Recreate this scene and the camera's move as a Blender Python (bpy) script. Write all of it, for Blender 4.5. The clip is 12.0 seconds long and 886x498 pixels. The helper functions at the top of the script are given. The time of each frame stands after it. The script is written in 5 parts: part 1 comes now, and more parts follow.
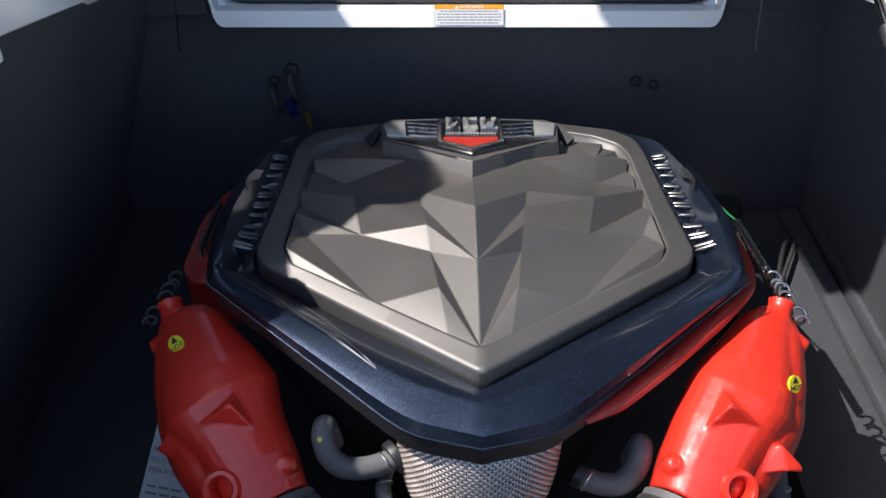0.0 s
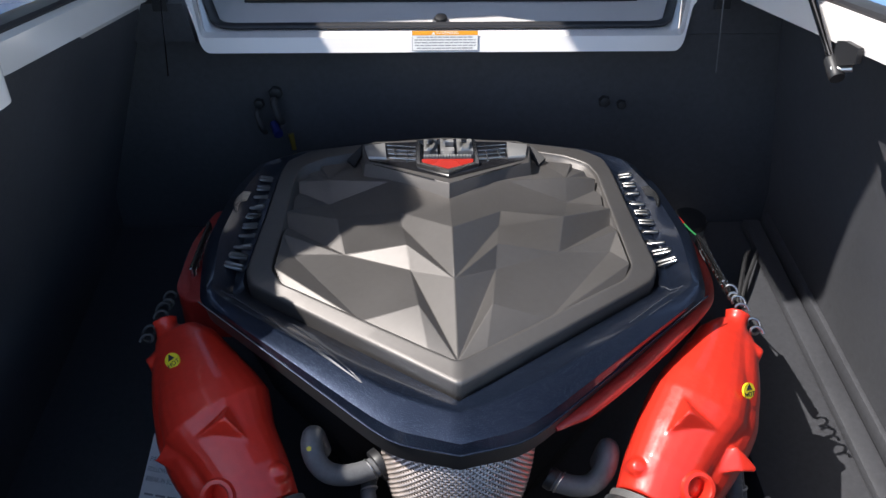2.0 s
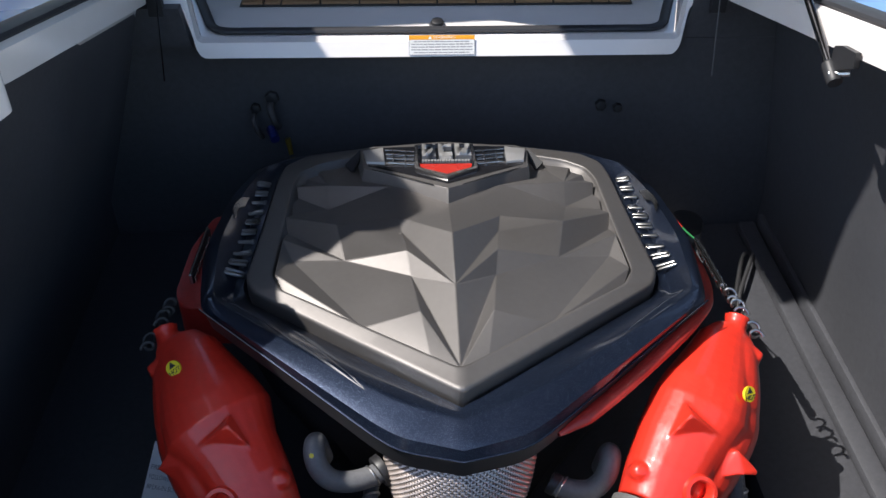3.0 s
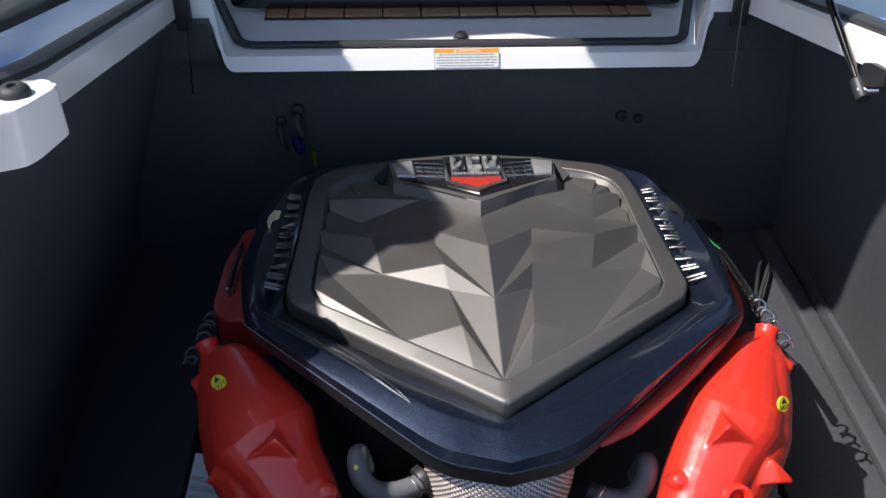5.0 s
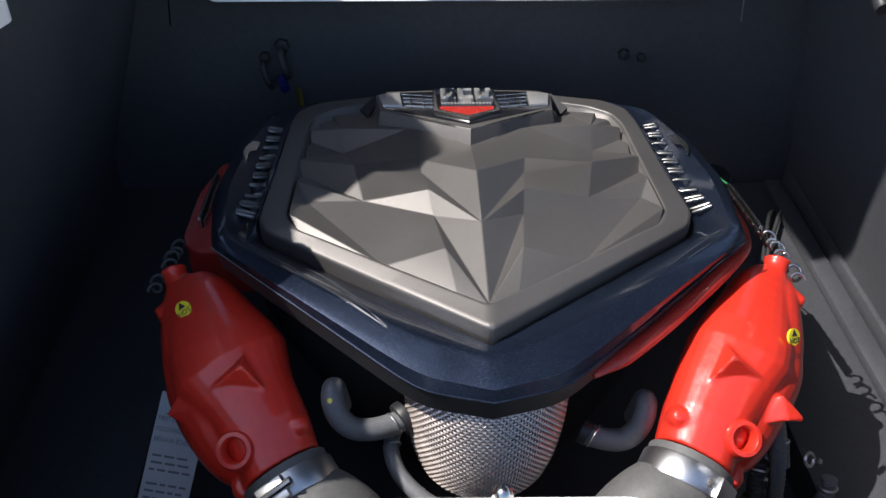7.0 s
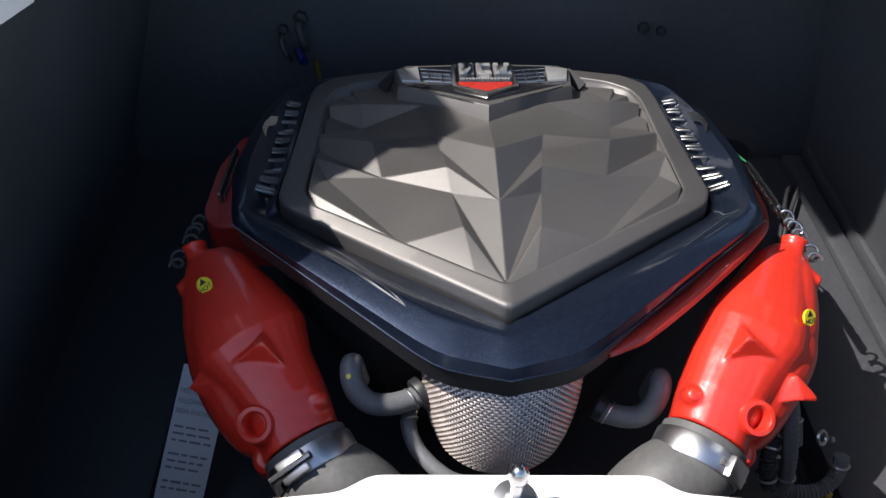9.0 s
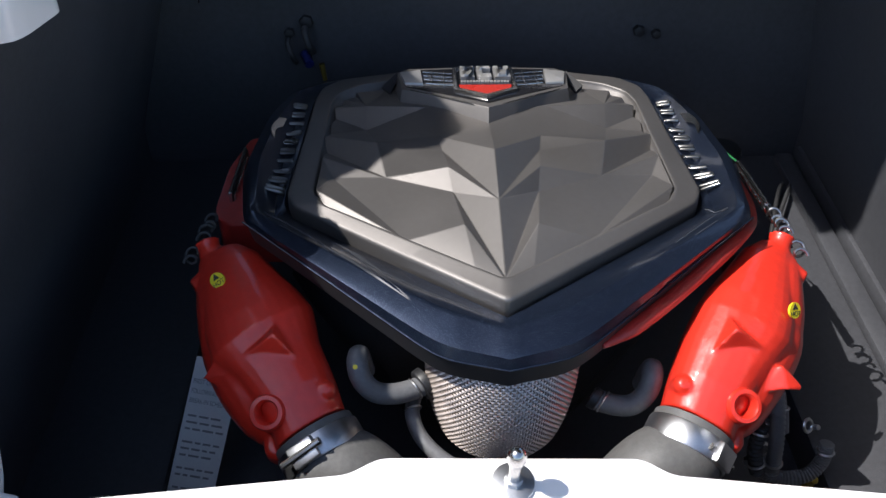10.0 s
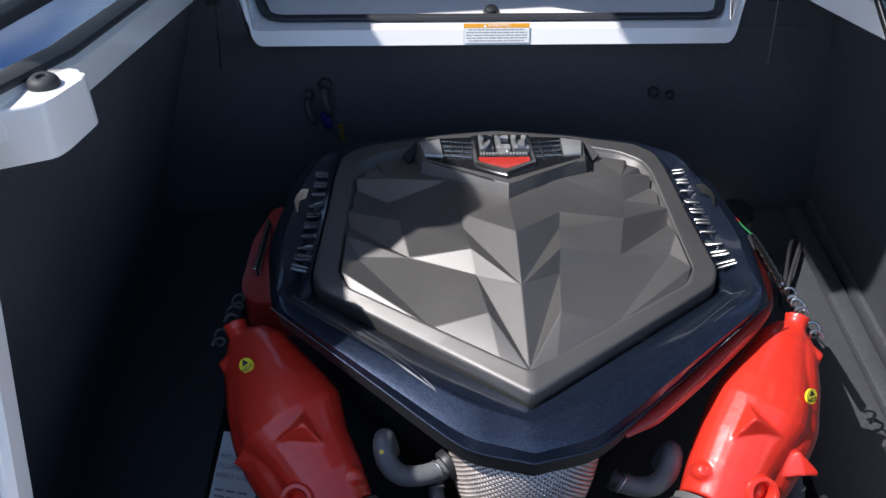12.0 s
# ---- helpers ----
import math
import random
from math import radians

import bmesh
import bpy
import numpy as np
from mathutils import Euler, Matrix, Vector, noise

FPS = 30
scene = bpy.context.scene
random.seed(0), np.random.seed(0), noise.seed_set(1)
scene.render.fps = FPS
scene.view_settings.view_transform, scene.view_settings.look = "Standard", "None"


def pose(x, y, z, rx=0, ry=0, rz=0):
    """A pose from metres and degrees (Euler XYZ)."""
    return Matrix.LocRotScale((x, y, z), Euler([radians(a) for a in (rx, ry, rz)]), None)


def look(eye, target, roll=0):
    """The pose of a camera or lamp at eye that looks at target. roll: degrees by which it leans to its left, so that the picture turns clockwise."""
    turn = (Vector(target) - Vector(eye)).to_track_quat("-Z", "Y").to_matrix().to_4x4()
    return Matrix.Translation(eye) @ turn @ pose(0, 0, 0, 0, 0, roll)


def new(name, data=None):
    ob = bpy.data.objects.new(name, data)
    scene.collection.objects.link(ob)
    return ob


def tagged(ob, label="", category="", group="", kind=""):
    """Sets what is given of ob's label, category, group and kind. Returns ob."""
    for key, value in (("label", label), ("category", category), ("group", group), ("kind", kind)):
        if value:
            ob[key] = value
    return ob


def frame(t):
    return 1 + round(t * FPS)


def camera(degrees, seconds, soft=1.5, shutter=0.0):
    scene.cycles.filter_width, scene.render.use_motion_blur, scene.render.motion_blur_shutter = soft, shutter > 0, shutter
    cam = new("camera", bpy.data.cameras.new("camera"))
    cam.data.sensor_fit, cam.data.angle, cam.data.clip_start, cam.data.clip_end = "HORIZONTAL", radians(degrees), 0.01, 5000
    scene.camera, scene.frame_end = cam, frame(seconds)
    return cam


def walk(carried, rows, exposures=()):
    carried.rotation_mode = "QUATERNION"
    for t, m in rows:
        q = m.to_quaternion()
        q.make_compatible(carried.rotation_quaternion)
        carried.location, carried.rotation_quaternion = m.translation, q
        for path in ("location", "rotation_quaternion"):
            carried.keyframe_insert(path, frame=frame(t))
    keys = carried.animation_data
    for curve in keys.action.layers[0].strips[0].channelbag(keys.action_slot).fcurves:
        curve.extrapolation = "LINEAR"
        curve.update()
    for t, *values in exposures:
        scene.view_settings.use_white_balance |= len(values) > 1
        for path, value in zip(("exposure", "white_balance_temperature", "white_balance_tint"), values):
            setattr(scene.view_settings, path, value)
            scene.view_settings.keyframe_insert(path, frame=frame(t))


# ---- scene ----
cam = camera(52.8, 12.0)
METRES, EYE, TILT, LEAN, TURN = 0.75, 1.0, -38.0, 0.0, 0.0
ROWS = [
    (0.0, 0.0, 0.0, 0.0, 0.0, 0.0, -0.0),
    (0.5, 0.0221, -0.0087, 0.003, -0.36, 0.02, 0.18),
    (1.0, 0.0256, -0.0353, 0.0129, -0.71, 0.05, 0.29),
    (1.5, 0.0094, -0.0776, 0.0275, -0.99, 0.07, 0.43),
    (2.0, 0.0015, -0.0918, 0.0291, -1.28, 0.05, 0.6),
    (2.5, -0.0055, -0.0925, 0.0355, -1.58, 0.01, 0.78),
    (3.0, -0.0152, -0.0927, 0.0393, -1.91, 0.01, 0.94),
    (5.0, -0.0937, -0.1157, 0.0637, -2.56, -0.01, 1.21),
    (5.5, -0.1262, -0.0966, 0.0846, -2.31, 0.0, 1.15),
    (6.0, -0.108, -0.0561, -0.0006, -2.14, -0.05, 1.15),
    (6.5, -0.0575, -0.0157, -0.0504, -2.1, -0.19, 1.01),
    (8.5, -0.0496, -0.014, -0.0364, -1.25, -1.55, 0.52),
    (9.0, -0.0575, -0.0231, -0.0289, -1.02, -2.53, 0.48),
    (9.5, -0.0588, -0.0311, -0.0169, -0.95, -2.78, 0.51),
    (10.0, -0.0603, -0.0858, -0.0261, -0.96, -2.75, 0.56),
    (10.5, -0.0695, -0.1783, -0.0523, -0.93, -2.75, 0.62),
    (11.0, -0.0728, -0.2497, -0.0637, -0.9, -2.83, 0.66),
    (11.5, -0.0726, -0.2596, -0.0163, -0.88, -2.91, 0.74),
    (12.0, -0.0949, -0.1089, 0.1133, -0.88, -2.88, 0.57),
]
EXPOSURE = [(0.0, 0.85, 6500, 10), (3.0, 0.82, 6500, 10), (5.5, 0.75, 6500, 10), (8.5, 0.82, 6500, 10), (10.0, 0.75, 6400, 10), (10.5, 0.40, 5950, 15), (11.0, 0.08, 6050, 17), (11.5, 0.03, 6050, 16), (12.0, 0.70, 6100, 10)]
walk(cam, [(t, pose(0, 0, EYE, TILT, LEAN, TURN) @ pose(METRES * x, METRES * y, METRES * z, 90 + pitch, roll, yaw)) for t, x, y, z, yaw, pitch, roll in ROWS], EXPOSURE)

from mathutils.bvhtree import BVHTree

# The engine bay of a sport boat: the middle plane of engine and hatch opening is x = CX.
CX = 0.0375

# ---- light ----
SUN_EL, SUN_AZ = 54.0, 5.0
to_sun = Vector((-math.cos(radians(SUN_EL)) * math.cos(radians(SUN_AZ)), -math.cos(radians(SUN_EL)) * math.sin(radians(SUN_AZ)), math.sin(radians(SUN_EL))))
world = bpy.data.worlds.new("sky")
scene.world = world
world.use_nodes = True
wn = world.node_tree
sky = wn.nodes.new("ShaderNodeTexSky")
sky.sky_type, sky.sun_disc = "NISHITA", False
sky.dust_density = 0.7
sky.sun_elevation = radians(SUN_EL)
sky.sun_rotation = math.atan2(to_sun.x, to_sun.y)
wn.links.new(sky.outputs["Color"], wn.nodes["Background"].inputs["Color"])
wn.nodes["Background"].inputs["Strength"].default_value = 0.135
sun_data = bpy.data.lights.new("sun", "SUN")
sun_data.energy, sun_data.angle, sun_data.color = 4.2, radians(0.4), (1.0, 0.96, 0.91)
sun = new("sun", sun_data)
sun.matrix_world = look(to_sun * 10, (0, 0, 0))


# ---- materials ----
def material(name, color, rough=0.5, metal=0.0, coat=0.0, coat_rough=0.09, spread=0.15, grain=60.0, bump=0.0, bump_scale=400.0, spot=0.0, spot_scale=900.0, spot_color=None, rough_spread=0.12):
    m = bpy.data.materials.new(name)
    m.use_nodes = True
    t = m.node_tree
    n, l = t.nodes, t.links
    b = n["Principled BSDF"]
    b.inputs["Metallic"].default_value = metal
    b.inputs["Coat Weight"].default_value = coat
    b.inputs["Coat Roughness"].default_value = coat_rough
    co = n.new("ShaderNodeTexCoord")
    big, fine = n.new("ShaderNodeTexNoise"), n.new("ShaderNodeTexNoise")
    big.inputs["Scale"].default_value, big.inputs["Detail"].default_value = grain * 0.15, 4
    fine.inputs["Scale"].default_value, fine.inputs["Detail"].default_value = grain * 4, 3
    for x in (big, fine):
        l.new(co.outputs["Object"], x.inputs["Vector"])
    add = n.new("ShaderNodeMath")
    add.operation = "ADD"
    l.new(big.outputs["Fac"], add.inputs[0])
    l.new(fine.outputs["Fac"], add.inputs[1])
    ramp = n.new("ShaderNodeMapRange")
    ramp.inputs["From Min"].default_value, ramp.inputs["From Max"].default_value = 0.6, 1.4
    ramp.inputs["To Min"].default_value, ramp.inputs["To Max"].default_value = 1 - spread, 1 + spread
    l.new(add.outputs[0], ramp.inputs["Value"])
    mul = n.new("ShaderNodeVectorMath")
    mul.operation = "SCALE"
    mul.inputs[0].default_value = color
    l.new(ramp.outputs[0], mul.inputs["Scale"])
    out = mul.outputs[0]
    if spot:
        sp = n.new("ShaderNodeTexVoronoi")
        sp.inputs["Scale"].default_value = spot_scale
        l.new(co.outputs["Object"], sp.inputs["Vector"])
        sr = n.new("ShaderNodeMapRange")
        sr.inputs["From Min"].default_value, sr.inputs["From Max"].default_value = 0.30, 0.12
        sr.inputs["To Min"].default_value, sr.inputs["To Max"].default_value = 0.0, spot
        l.new(sp.outputs["Distance"], sr.inputs["Value"])
        mx = n.new("ShaderNodeMix")
        mx.data_type = "RGBA"
        mx.inputs["B"].default_value = (*(spot_color or (1, 1, 1)), 1)
        l.new(sr.outputs[0], mx.inputs["Factor"])
        l.new(out, mx.inputs["A"])
        out = mx.outputs["Result"]
    l.new(out, b.inputs["Base Color"])
    rr = n.new("ShaderNodeMapRange")
    rr.inputs["From Min"].default_value, rr.inputs["From Max"].default_value = 0.3, 0.7
    rr.inputs["To Min"].default_value, rr.inputs["To Max"].default_value = rough * (1 - rough_spread), rough * (1 + rough_spread)
    l.new(big.outputs["Fac"], rr.inputs["Value"])
    l.new(rr.outputs[0], b.inputs["Roughness"])
    if bump:
        bn, bt = n.new("ShaderNodeBump"), n.new("ShaderNodeTexNoise")
        bt.inputs["Scale"].default_value, bt.inputs["Detail"].default_value = bump_scale, 3
        l.new(co.outputs["Object"], bt.inputs["Vector"])
        bn.inputs["Strength"].default_value, bn.inputs["Distance"].default_value = bump, 0.002
        l.new(bt.outputs["Fac"], bn.inputs["Height"])
        l.new(bn.outputs["Normal"], b.inputs["Normal"])
    return m


NAVY = material("navy_flake_paint", (0.011, 0.0178, 0.038), 0.36, 0.7, 0.7, 0.07, 0.1, 40, 0.0, spot=0.5, spot_scale=1300, spot_color=(0.28, 0.38, 0.55))
# paler navy: highlights along the shroud's edges put into the colour
NAVYEDGE = material("navy_edge_highlight", (0.060, 0.063, 0.072), 0.45, 0.4, 0.5, 0.09, 0.15, 60)
GREY = material("satin_grey_plastic", (0.183, 0.172, 0.165), 0.57, 0.86, 0.0, 0.09, 0.05, 30, 0.06, 900)
LINER = material("black_speckled_liner", (0.054, 0.055, 0.062), 0.55, 0, 0, 0.09, 0.2, 30, 0.15, 500, spot=0.3, spot_scale=700, spot_color=(0.13, 0.13, 0.14))
WHITE = material("white_gelcoat", (0.86, 0.815, 0.79), 0.22, 0, 0.6, 0.09, 0.02, 8)
# blue of the skylight on the side decks, put into the base colour
DECK = material("sky_tinted_gelcoat", (0.11, 0.25, 0.56), 0.28, 0, 0.05, 0.09, 0.03, 8)
RED = material("glossy_red_paint", (0.66, 0.030, 0.015), 0.40, 0, 0.6, 0.09, 0.10, 25, 0.28, 80)
# darker, rougher red for the rocker covers: shade under the hem put into colour
SHADEDRED = material("shaded_red_paint", (0.40, 0.024, 0.018), 0.42, 0, 0.35, 0.22, 0.18, 30, 0.35, 420)
RUBBER = material("black_rubber", (0.030, 0.030, 0.032), 0.6, 0, 0, 0.09, 0.2, 60, 0.1, 500)
HOSE = material("grey_black_hose_rubber", (0.135, 0.136, 0.142), 0.44, 0, 0, 0.09, 0.2, 50, 0.12, 400)
EXHOSE = material("dark_exhaust_hose_rubber", (0.10, 0.098, 0.096), 0.55, 0, 0, 0.09, 0.22, 40, 0.15, 350)
CHROME = material("chrome", (0.52, 0.51, 0.50), 0.24, 1.0, 0, 0.09, 0.03, 40)
# darker copy of the chrome: shade on the flank marks put into colour
MARKCHROME = material("shaded_chrome", (0.38, 0.375, 0.37), 0.30, 1.0, 0, 0.09, 0.05, 60)
STEEL = material("stainless_band", (0.60, 0.60, 0.61), 0.36, 1.0, 0, 0.09, 0.08, 120)
DARKSTEEL = material("dark_polished_steel", (0.12, 0.12, 0.13), 0.22, 1.0, 0, 0.09, 0.05, 60)
WIRE = material("woven_steel_wire", (0.50, 0.43, 0.385), 0.34, 0.7, 0, 0.09, 0.2, 200)
SCUFF = material("pale_scuff", (0.46, 0.46, 0.47), 0.6, 0, 0, 0.09, 0.2, 200)
SILVER = material("satin_silver_plastic", (0.62, 0.62, 0.62), 0.38, 0.45, 0, 0.09, 0.05, 80)
BRUSHED = material("brushed_grey_metal", (0.42, 0.415, 0.41), 0.36, 0.55, 0, 0.09, 0.08, 120)
GLOSSBLACK = material("gloss_black_plastic", (0.012, 0.012, 0.014), 0.16, 0, 0.5, 0.06, 0.1, 60)
BLACK = material("black_satin_plastic", (0.018, 0.018, 0.020), 0.45, 0, 0, 0.09, 0.2, 60)
CAST = material("black_cast_metal", (0.020, 0.020, 0.022), 0.6, 0.2, 0, 0.09, 0.3, 60, 0.3, 250)
VINYL = material("black_vinyl", (0.022, 0.022, 0.025), 0.55, 0, 0, 0.09, 0.2, 60, 0.3, 900)
GASKET = material("grey_black_gasket", (0.028, 0.028, 0.032), 0.55, 0, 0, 0.09, 0.15, 60)
DARKGAP = material("dark_filter_core", (0.03, 0.026, 0.024), 0.8, 0, 0, 0.09, 0.2, 60)
YELLOW = material("yellow_label", (0.72, 0.58, 0.02), 0.4, 0, 0.3, 0.09, 0.05, 60)
ORANGE = material("orange_label_band", (0.85, 0.36, 0.01), 0.4, 0, 0.2, 0.09, 0.04, 60)
PAPER = material("white_label", (0.78, 0.77, 0.75), 0.5, 0, 0.2, 0.09, 0.04, 60)
TAGCARD = material("pale_tag_card", (0.76, 0.76, 0.75), 0.6, 0, 0, 0.09, 0.06, 60)
INK = material("black_ink", (0.02, 0.02, 0.022), 0.6, 0, 0, 0.09, 0.1, 60)
PALEINK = material("grey_ink", (0.27, 0.27, 0.28), 0.6, 0, 0, 0.09, 0.1, 60)
WHITEINK = material("white_ink", (0.85, 0.84, 0.80), 0.5, 0, 0, 0.09, 0.03, 60)
REDENAMEL = material("red_enamel", (0.46, 0.025, 0.015), 0.25, 0, 0.6, 0.09, 0.05, 60)
BLUE = material("blue_plastic", (0.006, 0.012, 0.085), 0.4, 0, 0, 0.09, 0.1, 60)
BRASS = material("yellow_brass", (0.34, 0.25, 0.05), 0.35, 0.8, 0, 0.09, 0.1, 60)
GREEN = material("green_wire", (0.02, 0.16, 0.05), 0.4, 0, 0, 0.09, 0.1, 60)
TEAK = material("teak_foam_plank", (0.30, 0.17, 0.085), 0.65, 0, 0, 0.09, 0.25, 60, 0.2, 500)
CAULK = material("dark_caulk", (0.03, 0.028, 0.027), 0.7, 0, 0, 0.09, 0.2, 60)
ASPHALT = material("asphalt", (0.05, 0.05, 0.052), 0.85, 0, 0, 0.09, 0.3, 12, 0.5, 120)


# ---- mesh helpers ----
def thing(name, loc, label, category, group="", kind=""):
    e = new(name)
    e.empty_display_size = 0.05
    e.location = loc
    return tagged(e, label, category, group, kind)


def origin(ob):
    v = Vector((0, 0, 0))
    while ob is not None:
        v += ob.location
        ob = ob.parent
    return v


def finish(bm, name, mat, sharp=35.0):
    bmesh.ops.recalc_face_normals(bm, faces=bm.faces)
    for f in bm.faces:
        f.smooth = True
    for e in bm.edges:
        if len(e.link_faces) == 2:
            e.smooth = e.calc_face_angle(0) < radians(sharp)
    me = bpy.data.meshes.new(name)
    bm.to_mesh(me)
    bm.free()
    me.materials.append(mat)
    return me


def part(name, bm, mat, parent=None, label="", sharp=35.0):
    """One mesh object, modelled in world metres, under a thing or a part."""
    if parent is not None:
        bmesh.ops.translate(bm, verts=bm.verts, vec=-origin(parent))
    ob = new(name, finish(bm, name, mat, sharp))
    ob.parent = parent
    return tagged(ob, label)


def solid(name, bm, mat, label="", category="", kind="", sharp=35.0):
    return tagged(part(name, bm, mat, None, label, sharp), category=category, kind=kind)


def B():
    return bmesh.new()


def loft(bm, rings, close=True, cap=(True, True)):
    vs = [[bm.verts.new(p) for p in r] for r in rings]
    n = len(rings[0])
    for a, b in zip(vs, vs[1:]):
        for i in range(n if close else n - 1):
            j = (i + 1) % n
            bm.faces.new((a[i], a[j], b[j], b[i]))
    if cap[0]:
        bm.faces.new(vs[0][::-1])
    if cap[1]:
        bm.faces.new(vs[-1])
    return vs


def spline(pts, steps=8):
    pts = [Vector(p) for p in pts]
    out = []
    for i in range(len(pts) - 1):
        p0, p1, p2, p3 = pts[max(i - 1, 0)], pts[i], pts[i + 1], pts[min(i + 2, len(pts) - 1)]
        for k in range(steps):
            t = k / steps
            out.append(0.5 * (2 * p1 + (p2 - p0) * t + (2 * p0 - 5 * p1 + 4 * p2 - p3) * t * t + (3 * p1 - p0 - 3 * p2 + p3) * t ** 3))
    return out + [pts[-1]]


def tube(bm, pts, r, n=10, up=(0, 0, 1), squash=1.0, cap=True):
    """A tube along points; r a number or one per point; squash flattens it along up."""
    pts = [Vector(p) for p in pts]
    rings, prev = [], None
    for i, p in enumerate(pts):
        d = (pts[min(i + 1, len(pts) - 1)] - pts[max(i - 1, 0)]).normalized()
        if prev is None:
            u = Vector(up) - d * Vector(up).dot(d)
            if u.length < 1e-3:
                u = d.orthogonal()
        else:
            u = prev - d * prev.dot(d)
        u.normalize()
        prev = u
        w = d.cross(u)
        rr = r[i] if isinstance(r, (list, tuple)) else r
        rings.append([p + (w * math.cos(a) + u * math.sin(a) * squash) * rr for a in [2 * math.pi * k / n for k in range(n)]])
    return loft(bm, rings, True, (cap, cap))


def block(bm, lo, hi, bevel=0.0, seg=2, m=None):
    v = [bm.verts.new((x, y, z)) for x in (lo[0], hi[0]) for y in (lo[1], hi[1]) for z in (lo[2], hi[2])]
    fs = [(0, 1, 3, 2), (4, 6, 7, 5), (0, 4, 5, 1), (2, 3, 7, 6), (0, 2, 6, 4), (1, 5, 7, 3)]
    faces = [bm.faces.new([v[i] for i in f]) for f in fs]
    if bevel:
        edges = {e for f in faces for e in f.edges}
        r = bmesh.ops.bevel(bm, geom=list(edges), offset=bevel, segments=seg, profile=0.5, affect="EDGES")
        v = list({x for f in r["faces"] for x in f.verts} | {x for x in v if x.is_valid})
    if m is not None:
        bmesh.ops.transform(bm, matrix=m, verts=[x for x in v if x.is_valid])
    return bm


def prism(bm, poly, top, bottom, bevel=0.0, seg=2):
    """A plan outline between two height functions or heights."""
    f = lambda h, p: h(*p) if callable(h) else h
    a = [bm.verts.new((x, y, f(bottom, (x, y)))) for x, y in poly]
    b = [bm.verts.new((x, y, f(top, (x, y)))) for x, y in poly]
    n = len(poly)
    bm.faces.new(a[::-1])
    lid = bm.faces.new(b)
    for i in range(n):
        bm.faces.new((a[i], a[(i + 1) % n], b[(i + 1) % n], b[i]))
    if bevel:
        bmesh.ops.bevel(bm, geom=list(lid.edges), offset=bevel, segments=seg, profile=0.5, affect="EDGES")
    return bm


def slab(bm, quad, thick, bevel=0.0):
    """A plate on four or more corners, given thickness against its normal."""
    q = [Vector(p) for p in quad]
    nrm = (q[1] - q[0]).cross(q[2] - q[0]).normalized()
    a = [bm.verts.new(p) for p in q]
    b = [bm.verts.new(p - nrm * thick) for p in q]
    n = len(q)
    top = bm.faces.new(a)
    bm.faces.new(b[::-1])
    for i in range(n):
        bm.faces.new((a[i], b[i], b[(i + 1) % n], a[(i + 1) % n]))
    if bevel:
        bmesh.ops.bevel(bm, geom=list(top.edges), offset=bevel, segments=2, profile=0.5, affect="EDGES")
    return bm


def disc(bm, c, axis, r, h, n=24, bevel=0.0):
    c, axis = Vector(c), Vector(axis).normalized()
    u = axis.orthogonal().normalized()
    w = axis.cross(u)
    ring = lambda s, k: [c + axis * k + (u * math.cos(a) + w * math.sin(a)) * s for a in [2 * math.pi * i / n for i in range(n)]]
    if bevel:
        loft(bm, [ring(r, 0), ring(r, h - bevel), ring(r - bevel * 0.3, h - bevel * 0.3), ring(r - bevel, h)])
    else:
        loft(bm, [ring(r, 0), ring(r, h)])
    return bm


def ring_pipe(bm, c, axis, R, r, n=28, k=10):
    c, axis = Vector(c), Vector(axis).normalized()
    u = axis.orthogonal().normalized()
    w = axis.cross(u)
    rows = []
    for i in range(n):
        a = 2 * math.pi * i / n
        d = u * math.cos(a) + w * math.sin(a)
        rows.append([bm.verts.new(c + d * (R + r * math.cos(b)) + axis * r * math.sin(b)) for b in [2 * math.pi * j / k for j in range(k)]])
    for i in range(n):
        for j in range(k):
            bm.faces.new((rows[i][j], rows[(i + 1) % n][j], rows[(i + 1) % n][(j + 1) % k], rows[i][(j + 1) % k]))
    return bm


def frame_at(o, ux, uy):
    """A matrix with its x along ux, its y near uy."""
    ux = Vector(ux).normalized()
    uz = ux.cross(Vector(uy)).normalized()
    uy = uz.cross(ux)
    return Matrix.Translation(o) @ Matrix((ux, uy, uz)).transposed().to_4x4()


def words(name, text, size, m, mat, parent, depth=0.0003, label="", width=None):
    cu = bpy.data.curves.new(name, "FONT")
    cu.body, cu.size, cu.extrude, cu.align_x, cu.align_y = text, size, depth, "CENTER", "CENTER"
    tmp = bpy.data.objects.new(name, cu)
    me = bpy.data.meshes.new_from_object(tmp)
    bpy.data.objects.remove(tmp)
    bpy.data.curves.remove(cu)
    if width:
        xs = [v.co.x for v in me.vertices]
        k = width / (max(xs) - min(xs))
        for v in me.vertices:
            v.co.x *= k
    me.transform(Matrix.Translation(-origin(parent)) @ m)
    me.materials.append(mat)
    ob = new(name, me)
    ob.parent = parent
    return tagged(ob, label)


def bars(bm, m, rows):
    """Flat printed bars: rows of (x0, x1, y, height) in the plane of m."""
    for x0, x1, y, h in rows:
        block(bm, (x0, y - h / 2, 0), (x1, y + h / 2, 0.0003), m=m)
    return bm


def mirrored(pts):
    """Half an outline (x from 0 up, last point on the axis) to a whole one about x = CX."""
    right = [(CX + p[0], *p[1:]) for p in pts]
    left = [(CX - p[0], *p[1:]) for p in pts if p[0] > 1e-6]
    return right + left[::-1]


